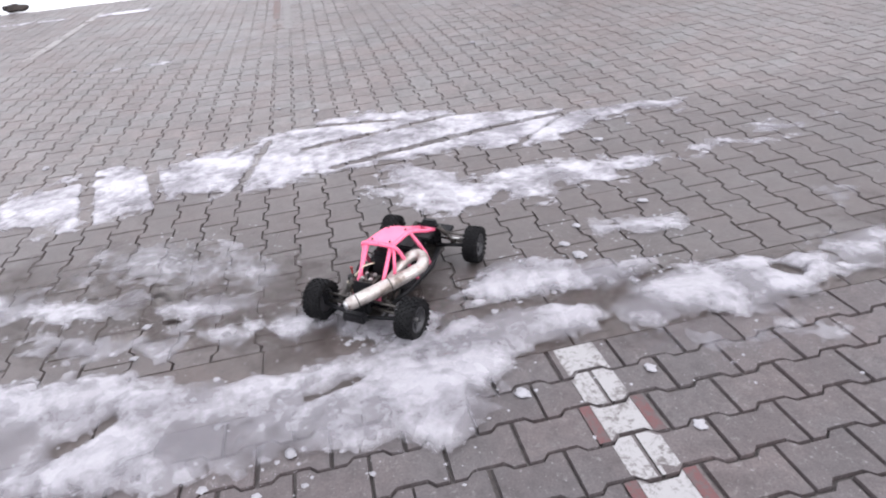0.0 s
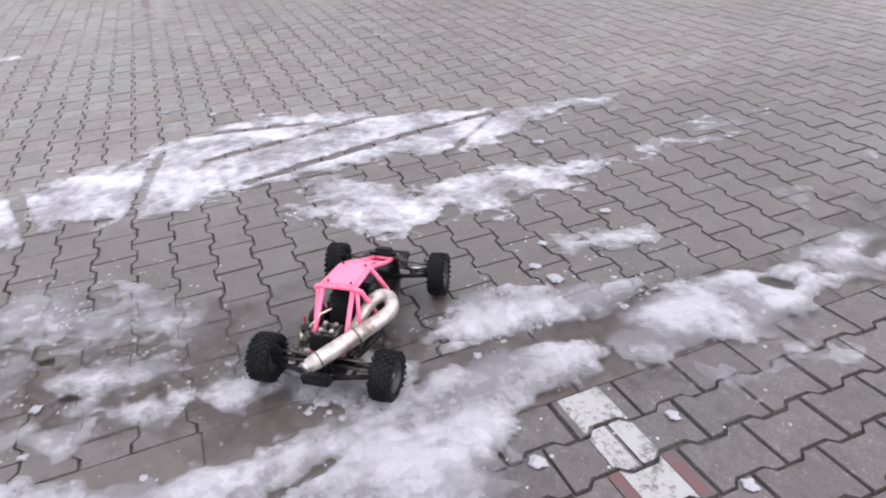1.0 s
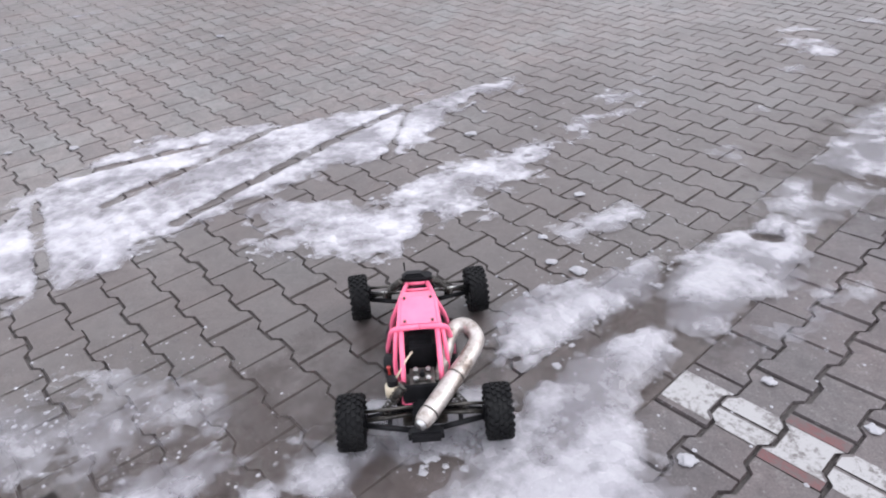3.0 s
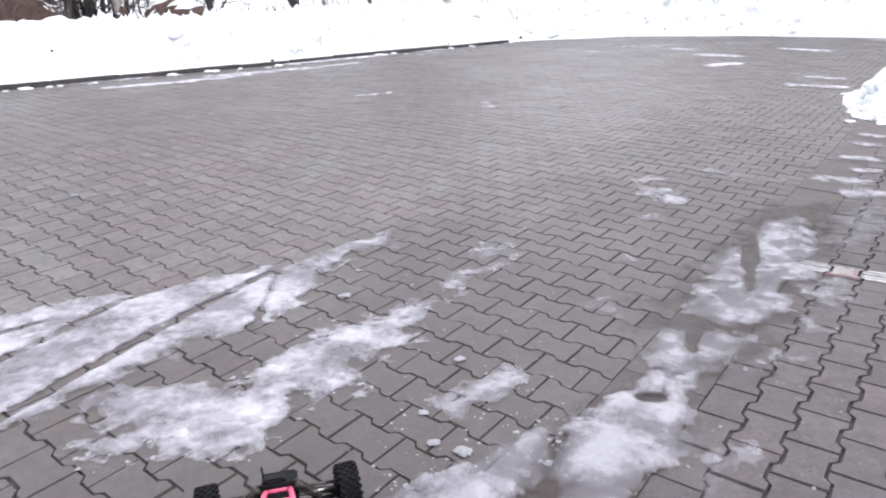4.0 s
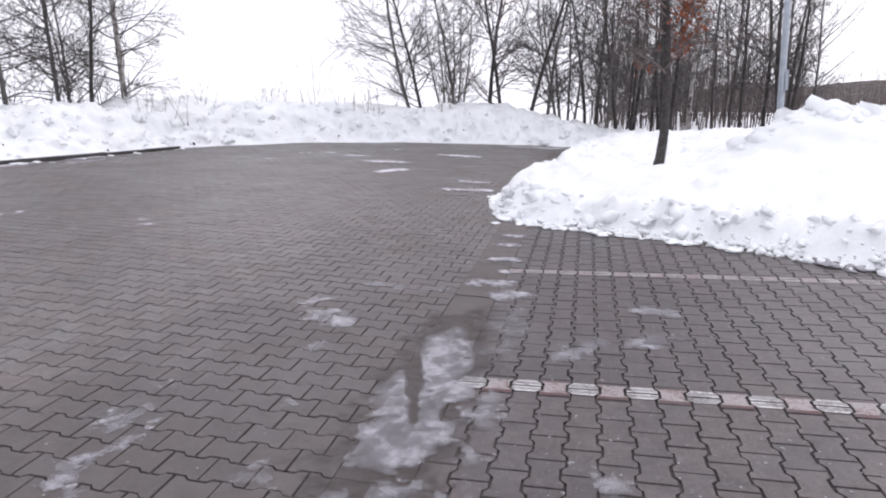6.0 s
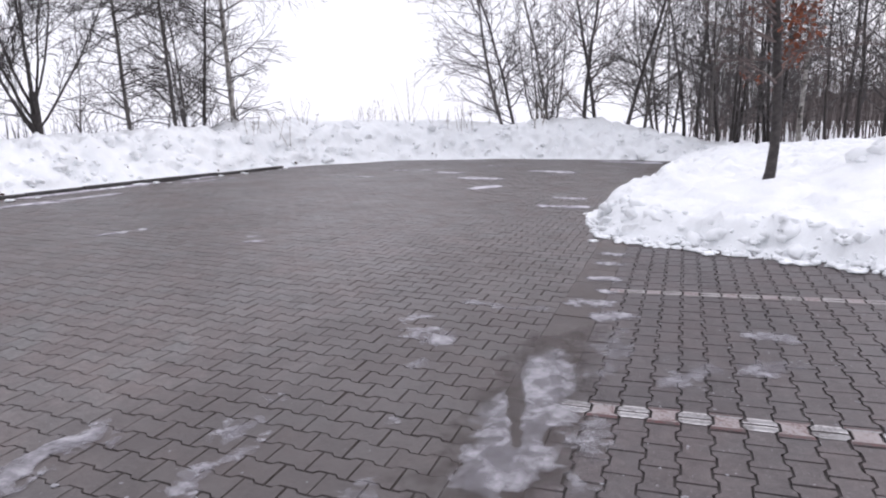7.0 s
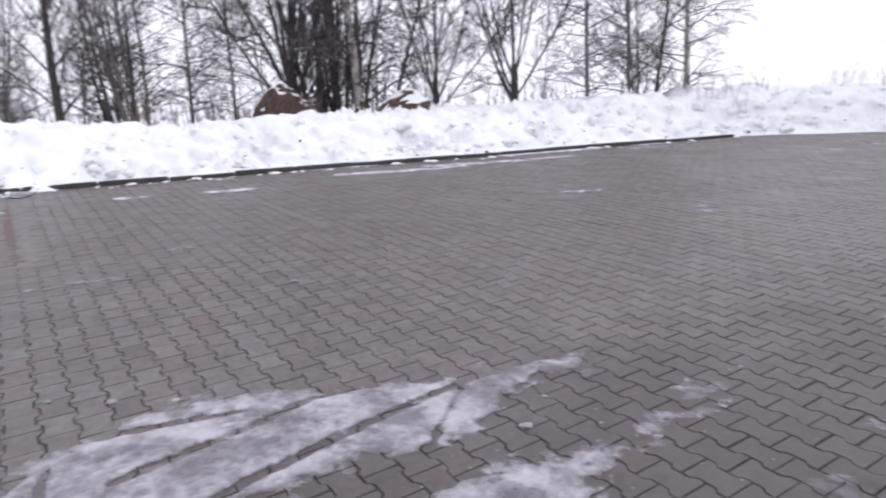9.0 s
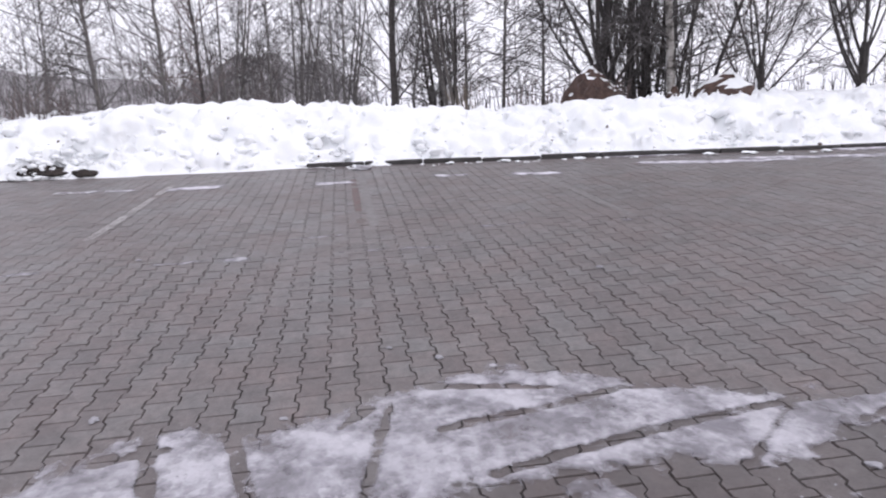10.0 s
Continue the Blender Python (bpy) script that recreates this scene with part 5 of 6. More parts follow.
def face_lumps(edge, height, near, far, count, size, seed, label):
    """Rounded broken chunks bedded in the face of a bank, from near to far behind its edge."""
    rng = random.Random(seed)
    bm = bmesh.new()
    bmesh.ops.create_icosphere(bm, subdivisions=2, radius=1.0)
    ball = [v.co.copy() for v in bm.verts]
    tris = [tuple(v.index for v in f.verts) for f in bm.faces]
    bm.free()
    s = Soup()
    runs = [math.hypot(b[0] - a[0], b[1] - a[1]) for a, b in zip(edge, edge[1:])]
    for i in range(count):
        k = rng.choices(range(len(runs)), runs)[0]
        f, off = rng.random(), near + (far - near) * rng.random() ** 1.2
        (ax, ay), (bx, by) = edge[k], edge[k + 1]
        x, y = ax + (bx - ax) * f - (by - ay) / runs[k] * off, ay + (by - ay) * f + (bx - ax) / runs[k] * off
        d = polygon_distance(np.array([x]), np.array([y]), FAR_EDGE if edge[0] in FAR_EDGE else NEAR_EDGE)
        r = size * (0.3 + 1.1 * rng.random() ** 3)
        z = float(height(np.array([x]), np.array([y]), d)[0]) - 0.05 - 0.05 * r
        m = Euler((rng.uniform(-0.5, 0.5), rng.uniform(-0.5, 0.5), rng.uniform(0, 6))).to_matrix()
        n0, shift = len(s.v), Vector((seed + i * 3.7, 0, 0))
        for v in ball:
            q = v * (1 + 0.75 * noise.noise(v * 1.3 + shift) + 0.4 * noise.noise(v * 3.1 + shift))
            q = m @ Vector((q.x * 1.3, q.y, q.z * 0.75)) * r
            s.v.append(Vector((x + q.x, y + q.y, z + q.z)))
        s.f += [tuple(n0 + j for j in t) for t in tris]
    return tagged(s.out("snow_rubble", M_SNOW, smooth=True), label, "snow rubble", kind="stuff")


face_lumps(FAR_EDGE[:12], far_bank_height, 0.16, 1.26, 750, 0.088, 35, "rounded chunks of snow bedded in the face of the far bank")
face_lumps(NEAR_EDGE[:9], near_bank_height, 0.02, 0.5, 260, 0.07, 36, "rounded chunks of snow along the edge of the heap")
face_lumps([(2.6, 7.0), (3.6, 6.9), (5.2, 7.5), (7.2, 7.9)], near_bank_height, -0.3, 0.9, 130, 0.13, 37, "rounded chunks of snow on the ridge of the heap")
rubble([(-0.588, 5.673), (-0.326, 4.671), (0.649, 4.113), (2.034, 3.402), (3.041, 2.551), (4.2, 1.2)], 420, 0.1, 0.045, lambda d: min(0.3, 0.8 * d), 32, "broken lumps of snow along the edge of the heap")


def crumbs(count, chains, spread, seed, label, size=0.006):
    rng = random.Random(seed)
    s = Soup()
    for i in range(count):
        c = rng.choice(chains)
        k = rng.randint(0, len(c) - 2)
        f = rng.random()
        x = c[k][0] + (c[k + 1][0] - c[k][0]) * f + rng.gauss(0, spread)
        y = c[k][1] + (c[k + 1][1] - c[k][1]) * f + rng.gauss(0, spread)
        r = 0.0016 + size * rng.random() ** 4
        z = bay_height(x)
        n0 = len(s.v)
        m = rng.uniform(0, 6.28)
        for j in range(5):
            a = m + j * 1.2566
            s.v.append(Vector((x + math.cos(a) * r * rng.uniform(0.7, 1.4), y + math.sin(a) * r * rng.uniform(0.7, 1.4), z + 0.0005)))
        s.v.append(Vector((x, y, z + r * rng.uniform(0.25, 0.6))))
        for j in range(5):
            s.f.append((n0 + j, n0 + (j + 1) % 5, n0 + 5))
    return tagged(s.out("snow_crumbs", M_CRUMB), label, "snow crumbs", kind="stuff")


crumbs(1500, [[(-2.011, -4.821), (-2.104, -3.002), (-1.998, -1.085)], [(-1.303, -2.804), (-1.244, -0.977)], [(-0.447, -2.905), (-0.392, -2.091)], [(-0.102, -4.541), (0.112, -3.015), (-0.085, -1.375)], [(-0.909, -4.531), (-0.4, -3.419)], [(-0.697, -2.295), (-0.592, -1.582)]], 0.17, 8, "countless crumbs of snow strewn round the slush")
crumbs(700, [[(-1.25, -4.2), (-1.0, -3.5)], [(-0.9, -4.3), (-0.6, -3.5)]], 0.14, 14, "countless crystals of ice strewn over the lane", 0.007)
crumbs(420, [[(0.3, -0.9), (2.6, -0.6)], [(0.3, 0.4), (2.4, 0.9)], [(0.4, 1.4), (2.6, 1.8)], [(0.5, -0.3), (2.2, -0.4)]], 0.3, 15, "tiny crumbs of snow strewn over the bays", 0.009)
crumbs(320, [[(-0.176, -0.97), (-0.165, 3.916)], [(0.339, 0.442), (1.445, 0.687)], [(0.336, -1.184), (1.245, -0.506)], [(-1.397, -1.283), (-0.884, 0.857)]], 0.25, 9, "crumbs of snow strewn along the gutter and bays")

crumbs(420, [[(-0.36, -2.7), (-0.33, -2.1)], [(-0.3, -3.2), (-0.12, -2.9)], [(-0.42, -2.7), (-0.42, -2.4)]], 0.045, 12, "lumps of crushed ice along the gutter's edge", 0.016)
crumbs(260, [[(0.25, -3.7), (0.3, -2.9)], [(-0.4, -4.6), (0.0, -3.35)], [(-1.45, -3.0), (-1.1, -2.7)], [(-0.5, -1.9), (-0.35, -2.1)]], 0.06, 13, "scattered lumps of ice round the slush", 0.012)

# ---- the radio-controlled buggy, standing on the slush beside the gutter ----
buggy = empty("toy_buggy")
tagged(buggy, "large radio-controlled petrol buggy with a bright pink roll cage", "toy car")
AXLE, TRACK, WHEEL = 0.259, 0.186, 0.0725


def lathe(profile, sides, name, material, parent, label=""):
    """A turned shape round the y axis from (y, radius) pairs."""
    s = Soup()
    for y, r in profile:
        for k in range(sides):
            a = 2 * math.pi * k / sides
            s.v.append(Vector((math.cos(a) * r, y, math.sin(a) * r)))
    for i in range(len(profile) - 1):
        for k in range(sides):
            a, b = i * sides + k, i * sides + (k + 1) % sides
            s.f.append((a, b, b + sides, a + sides))
    s.f.append(tuple(range(sides)))
    s.f.append(tuple(reversed(range((len(profile) - 1) * sides, len(profile) * sides))))
    return s.out(name, material, parent, True, label)


def tyre_mesh(parent, width, seed):
    h = width / 2
    prof = [(-h * 0.72, 0.05), (-h * 0.95, 0.056), (-h, 0.066), (-h * 0.92, 0.075), (-h * 0.7, 0.0795), (0, 0.081), (h * 0.7, 0.0795), (h * 0.92, 0.075), (h, 0.066), (h * 0.95, 0.056), (h * 0.72, 0.05)]
    s = Soup()
    sides = 40
    for y, r in prof:
        for k in range(sides):
            a = 2 * math.pi * k / sides
            s.v.append(Vector((math.cos(a) * r, y, math.sin(a) * r)))
    for i in range(len(prof) - 1):
        for k in range(sides):
            a, b = i * sides + k, i * sides + (k + 1) % sides
            s.f.append((a, b, b + sides, a + sides))
    # chunky tread blocks in staggered rows, and shoulder lugs
    rows = 5
    for j in range(rows):
        y = (j - (rows - 1) / 2) * width * 0.19
        for k in range(22):
            a = 2 * math.pi * (k + 0.5 * (j % 2)) / 22
            m = Matrix.Rotation(-a, 4, "Y") @ Matrix.Rotation(0.3 * (1 if j % 2 else -1), 4, "X")
            lift = 0.0815 - abs(y) * 0.04
            s.box(Matrix.Rotation(-a, 4, "Y") @ Vector((lift, y, 0)), (0.008, width * 0.14, 0.0135), m)
    for side in (-1, 1):
        for k in range(22):
            a = 2 * math.pi * (k + 0.25) / 22
            m = Matrix.Rotation(-a, 4, "Y") @ Matrix.Rotation(0.5 * side, 4, "Z")
            s.box(Matrix.Rotation(-a, 4, "Y") @ Vector((0.0755, side * h * 0.92, 0)), (0.013, 0.007, 0.012), m)
    return s.out("tyre", M_RUBBER, parent, label="knobbly black rubber tyre")


def make_wheel(x, side, width, steer=0.0):
    wheel = empty("wheel")
    wheel.parent = buggy
    tyre_mesh(wheel, width, 1)
    h = width / 2
    lathe([(-h * 0.7, 0.05), (-h * 0.7, 0.046), (-h * 0.1, 0.044), (h * 0.25, 0.043), (h * 0.6, 0.047), (h * 0.8, 0.053), (h * 0.86, 0.0545), (h * 0.8, 0.049), (h * 0.5, 0.041), (h * 0.3, 0.02), (h * 0.36, 0.011), (h * 0.52, 0.011)], 28, "rim", M_RIM, wheel, "dark dished rim with a pale lip")
    s = Soup()
    for k in range(6):
        a = 2 * math.pi * k / 6
        m = Matrix.Rotation(-a, 4, "Y")
        s.box(m @ Vector((0.029, h * 0.47, 0)), (0.036, 0.006, 0.009), m)
    s.out("spokes", M_RIM, wheel)
    Soup().tube([(0, h * 0.3, 0), (0, h * 0.68, 0)], [0.009, 0.008], 6).out("wheel_nut", M_STEEL, wheel)
    wheel.scale = (1, 1, 1)
    wheel.matrix_basis = Matrix.Translation((x, side * TRACK, WHEEL)) @ Matrix.Rotation(radians(steer), 4, "Z") @ (Matrix() if side > 0 else Matrix.Rotation(math.pi, 4, "Z")) @ Matrix.Rotation(x * 3.0, 4, "Y") @ Matrix.Scale(WHEEL / 0.085, 4)
    return wheel


make_wheel(-AXLE, 1, 0.074)
make_wheel(-AXLE, -1, 0.074)
make_wheel(AXLE, 1, 0.064, 6)
make_wheel(AXLE, -1, 0.064, 6)

part("chassis", bevel_box((0.0, 0, 0.052), (0.53, 0.115, 0.012), 0.004), M_DARKMETAL, buggy, "flat oily metal chassis plate")
for sgn in (-1, 1):
    Soup().tube([(-0.2, sgn * 0.062, 0.06), (-0.1, sgn * 0.092, 0.068), (0.08, sgn * 0.092, 0.068), (0.2, sgn * 0.055, 0.062)], 0.011, 8).out("side_guard", M_PLASTIC, buggy, True)
    part("side_tray", bevel_box((-0.01, sgn * 0.074, 0.062), (0.22, 0.04, 0.02), 0.005), M_PLASTIC, buggy)

# roll cage
cage = Soup()
R = 0.0072


def rail(*pts, r=R):
    """A tube with softly rounded corners."""
    pts = [Vector(p) for p in pts]
    out = [pts[0]]
    for a, b, c in zip(pts, pts[1:], pts[2:]):
        k = min(0.02, (b - a).length * 0.4, (c - b).length * 0.4)
        p, q = b + (a - b).normalized() * k, b + (c - b).normalized() * k
        for t in (0, 0.25, 0.5, 0.75, 1):
            out.append(p.lerp(b, t).lerp(b.lerp(q, t), t))
    out.append(pts[-1])
    cage.tube(out, r, 10)


for g in (-1, 1):
    rail((-0.238, g * 0.05, 0.1), (-0.112, g * 0.047, 0.247))
    rail((-0.03, g * 0.09, 0.065), (-0.075, g * 0.088, 0.15), (-0.116, g * 0.07, 0.247), (-0.116, 0, 0.249))
    rail((-0.112, g * 0.052, 0.247), (0.02, g * 0.047, 0.235), (0.15, g * 0.04, 0.168), (0.235, g * 0.032, 0.13))
    rail((0.018, g * 0.047, 0.235), (0.06, g * 0.078, 0.13), (0.075, g * 0.085, 0.066))
    rail((-0.115, g * 0.06, 0.243), (-0.15, g * 0.07, 0.15), (-0.17, g * 0.06, 0.07), r=0.006)
rail((0.02, -0.047, 0.235), (0.02, 0.047, 0.235))
rail((0.235, -0.032, 0.13), (0.235, 0.032, 0.13))
rail((0.15, -0.04, 0.168), (0.15, 0.04, 0.168), r=0.005)
rail((-0.238, -0.05, 0.1), (-0.238, 0.05, 0.1), r=0.006)
cage.out("roll_cage", M_PINK, buggy, True, "bright pink tubular roll cage")
rp = Soup()
for z in (0.0, 0.004):
    rp.v += [Vector((-0.108, -0.047, 0.25 + z)), Vector((-0.108, 0.047, 0.25 + z)), Vector((0.02, 0.043, 0.239 + z)), Vector((0.02, -0.043, 0.239 + z)), Vector((0.075, 0.036, 0.215 + z)), Vector((0.075, -0.036, 0.215 + z))]
rp.f = [(0, 3, 2, 1), (3, 5, 4, 2), (6, 7, 8, 9), (9, 8, 10, 11), (0, 1, 7, 6), (1, 2, 8, 7), (2, 4, 10, 8), (4, 5, 11, 10), (5, 3, 9, 11), (3, 0, 6, 9)]
rp.out("roof_panel", M_PINK, buggy, label="flat pink roof panel")
for g in (-1, 1):
    for x, z in ((-0.098, 0.256), (0.012, 0.247)):
        Soup().tube([(x, g * 0.036, z - 0.003), (x, g * 0.036, z + 0.002)], 0.004, 8).out("screw", M_DARKMETAL, buggy)

# engine and tank between the rear rails
part("fuel_tank", bevel_box((-0.09, 0.0, 0.138), (0.08, 0.088, 0.13), 0.014), M_PLASTIC, buggy, "black plastic fuel tank")
part("tank_lid", bevel_box((-0.09, 0.0, 0.208), (0.05, 0.07, 0.014), 0.006), M_PLASTIC, buggy)
part("crankcase", bevel_box((-0.195, 0.0, 0.09), (0.085, 0.085, 0.06), 0.01), M_DARKMETAL, buggy)
part("cylinder", bevel_box((-0.205, 0.0, 0.14), (0.044, 0.044, 0.05), 0.004), M_DARKMETAL, buggy, "finned dark engine cylinder")
for i in range(7):
    part("cooling_fin", bevel_box((-0.205, 0.0, 0.122 + i * 0.0062), (0.064, 0.064, 0.0028), 0.0006), M_DARKMETAL, buggy)
for x, y in ((-0.221, -0.016), (-0.221, 0.016), (-0.189, -0.016), (-0.189, 0.016)):
    part("head_bolt", bevel_box((x, y, 0.17), (0.013, 0.013, 0.011), 0.003), M_STEEL, buggy, "shiny steel bolt head")
Soup().tube([(-0.205, 0, 0.165), (-0.205, 0, 0.18)], [0.008, 0.006], 8).out("spark_plug", M_PLASTIC, buggy)
fl = lathe([(-0.026, 0.024), (-0.022, 0.03), (0.018, 0.03), (0.026, 0.02)], 18, "air_filter", M_PLASTIC, buggy, "round black air filter")
fl.location = (-0.12, 0.075, 0.13)
st = lathe([(-0.016, 0.028), (-0.012, 0.034), (0.01, 0.034), (0.014, 0.02)], 18, "pull_starter", M_DARKMETAL, buggy)
st.location = (-0.16, -0.058, 0.095)
Soup().tube([(-0.2, 0.078, 0.092), (-0.2, 0.078, 0.1), (-0.2, 0.078, 0.132), (-0.2, 0.078, 0.138)], [0.016, 0.021, 0.02, 0.012], 14).out("oil_bottle", M_CREAM, buggy, True, "small cloudy cream bottle")
Soup().tube([(-0.2, 0.078, 0.138), (-0.2, 0.078, 0.156)], [0.015, 0.014], 12).out("bottle_cap", M_PLASTIC, buggy)
Soup().tube([(-0.185, 0.083, 0.15), (-0.183, 0.085, 0.17), (-0.183, 0.085, 0.18)], [0.003, 0.003, 0.006], 8).out("valve", M_REDPL, buggy, label="small red valve cap")
Soup().tube([(-0.2, 0.07, 0.15), (-0.17, 0.04, 0.185), (-0.12, 0.02, 0.175), (-0.08, 0.015, 0.18)], 0.003, 6).out("fuel_hose", M_CREAM, buggy, True)
for sgn, off in ((1, 0.0), (-1, 0.012)):
    Soup().tube([(0.0, sgn * 0.03, 0.14), (-0.02, sgn * 0.055, 0.16 + off), (-0.06, sgn * 0.06, 0.14), (-0.1, sgn * 0.05, 0.12)], 0.0028, 6).out("cable", M_PLASTIC, buggy, True)

# tuned exhaust: it loops forward beside the cage and runs back over the axle
path = [(-0.185, -0.035, 0.118), (-0.15, -0.056, 0.142), (-0.115, -0.068, 0.162), (-0.078, -0.08, 0.178), (-0.052, -0.1, 0.186), (-0.05, -0.126, 0.186), (-0.072, -0.146, 0.18), (-0.105, -0.149, 0.174), (-0.15, -0.125, 0.167), (-0.225, -0.072, 0.153), (-0.315, -0.006, 0.138), (-0.338, 0.01, 0.135)]
rad = [0.014, 0.016, 0.018, 0.0194, 0.0204, 0.0208, 0.021, 0.0214, 0.0226, 0.0244, 0.0238, 0.0178]


def spline(pts, radii, n=5):
    out, rr = [], []
    p = [Vector(q) for q in pts]
    for i in range(len(p) - 1):
        a, b, c, d = p[max(i - 1, 0)], p[i], p[i + 1], p[min(i + 2, len(p) - 1)]
        for k in range(n):
            t = k / n
            out.append(0.5 * (2 * b + (c - a) * t + (2 * a - 5 * b + 4 * c - d) * t * t + (3 * b - a - 3 * c + d) * t**3))
            rr.append(radii[i] + (radii[i + 1] - radii[i]) * t)
    out.append(p[-1])
    rr.append(radii[-1])
    return out, rr


sp, sr = spline(path, rad)
Soup().tube(sp, sr, 18).out("exhaust_pipe", M_PIPE, buggy, True, "fat heat-stained metal exhaust pipe with a tight loop")
for f in (0.8, 0.9):
    p, r, d = on_path(sp, sr, f)
    Soup().tube([p - d * 0.0022, p + d * 0.0022], r + 0.0012, 18).out("clamp", M_DARKMETAL, buggy, label="thin dark clamp")
p, r, d = on_path(sp, sr, 0.995)
Soup().tube([p, p + d * 0.008, p + d * 0.0085, p - d * 0.004], [0.0145, 0.0145, 0.011, 0.010], 14, False).out("exhaust_tip", M_STEEL, buggy, True)


def shock(top, bottom, spring_r=0.0125):
    """A coil-over damper with its spring."""
    a, b = Vector(top), Vector(bottom)
    body = Soup()
    body.tube([a, a.lerp(b, 0.5)], 0.0085, 10)
    body.tube([a.lerp(b, 0.5), b], 0.004, 8)
    body.tube([a.lerp(b, 0.0), a.lerp(b, 0.06)], 0.014, 10)
    body.tube([a.lerp(b, 0.82), a.lerp(b, 0.86)], 0.014, 10)
    damper = body.out("damper", M_DARKMETAL, buggy, True)
    d = (b - a).normalized()
    u = d.orthogonal().normalized()
    w = d.cross(u)
    pts = []
    for i in range(7 * 12 + 1):
        t = i / (7 * 12)
        an = t * 7 * 2 * math.pi
        pts.append(a.lerp(b, 0.08 + 0.74 * t) + (u * math.cos(an) + w * math.sin(an)) * spring_r)
    Soup().tube(pts, 0.0017, 5).out("spring", M_DARKMETAL, damper, True)


for x, top_z, fw in ((-AXLE, 0.165, -1), (AXLE, 0.15, 1)):
    tw = bevel_box((x - fw * 0.022, 0, (top_z + 0.07) / 2), (0.008, 0.105, top_z - 0.07), 0.003)
    part("shock_tower", tw, M_PLASTIC, buggy)
    part("gearbox", bevel_box((x, 0, 0.088), (0.07, 0.06, 0.06), 0.012), M_PLASTIC, buggy)
    for g in (-1, 1):
        arm = Soup()
        arm.tube([(x + 0.035, g * 0.035, 0.066), (x + 0.012, g * 0.15, 0.07)], 0.0075, 8)
        arm.tube([(x - 0.035, g * 0.035, 0.066), (x - 0.012, g * 0.15, 0.07)], 0.0075, 8)
        arm.tube([(x + 0.02, g * 0.09, 0.068), (x - 0.02, g * 0.09, 0.068)], 0.006, 8)
        arm.out("lower_arm", M_PLASTIC, buggy, True)
        Soup().tube([(x, g * 0.03, 0.112), (x, g * 0.155, 0.105)], 0.0045, 8).out("upper_link", M_DARKMETAL, buggy, True)
        Soup().tube([(x, g * 0.03, 0.086), (x, g * 0.17, WHEEL)], 0.006, 8).out("drive_shaft", M_DARKMETAL, buggy, True)
        part("hub_carrier", bevel_box((x, g * 0.157, 0.086), (0.03, 0.02, 0.055), 0.006), M_PLASTIC, buggy)
        shock((x - fw * 0.028, g * 0.047, top_z - 0.004), (x - fw * 0.012, g * 0.11, 0.075))
part("rear_bumper", bevel_box((-0.32, 0, 0.078), (0.034, 0.088, 0.036), 0.008), M_PLASTIC, buggy)
part("rear_skid", bevel_box((-0.3, 0, 0.056), (0.05, 0.065, 0.01), 0.004, Matrix.Rotation(0.2, 4, "Y")), M_PLASTIC, buggy)
part("front_bumper", bevel_box((0.345, 0, 0.072), (0.05, 0.1, 0.014), 0.006, Matrix.Rotation(-0.25, 4, "Y")), M_PLASTIC, buggy)
part("servo", bevel_box((0.16, 0.018, 0.085), (0.07, 0.045, 0.055), 0.006), M_PLASTIC, buggy)
part("receiver_box", bevel_box((0.09, -0.02, 0.085), (0.07, 0.07, 0.055), 0.008), M_PLASTIC, buggy)
part("battery_box", bevel_box((0.03, 0.03, 0.08), (0.05, 0.05, 0.05), 0.006), M_PLASTIC, buggy)
part("bulkhead_plate", bevel_box((0.2, 0, 0.118), (0.07, 0.075, 0.012), 0.004), M_PLASTIC, buggy)
part("throttle_servo", bevel_box((0.05, -0.035, 0.125), (0.05, 0.025, 0.035), 0.005), M_PLASTIC, buggy)
part("radio_lid", bevel_box((0.1, 0.01, 0.128), (0.08, 0.07, 0.024), 0.006), M_PLASTIC, buggy)
part("front_block", bevel_box((0.262, 0.008, 0.143), (0.03, 0.06, 0.022), 0.006), M_PLASTIC, buggy)
for g in (-1, 1):
    Soup().tube([(0.235, g * 0.02, 0.098), (0.25, g * 0.15, 0.096)], 0.0035, 6).out("steering_link", M_STEEL, buggy, True)
    part("rail_clamp", bevel_box((0.238, g * 0.032, 0.133), (0.014, 0.014, 0.014), 0.003), M_CREAM, buggy)
Soup().tube([(0.255, 0.035, 0.165), (0.25, 0.036, 0.2)], 0.0025, 6).out("aerial_stub", M_PLASTIC, buggy)
buggy.matrix_basis = Matrix.Translation((-0.535, -2.975, 0.006)) @ Matrix.Rotation(radians(141.8), 4, "Z")

# ---- painted lines of the bays ----
LANE_PITCH, LANE_PHASE = 0.1482, (-2.1115, 0.091)
PITCH, LONG = 0.1435, 0.2            # column pitch and length of the double-T pavers
WAVE = 0.0105                        # how far the broad ends reach into the neighbours' waists


def half_width(v):
    """Half the width of a paver at v along it (0 in the middle), without the joint."""
    a = abs(v)
    return PITCH / 2 + WAVE * (1 if a > 0.06 else -1 if a < 0.04 else (a - 0.05) / 0.01)


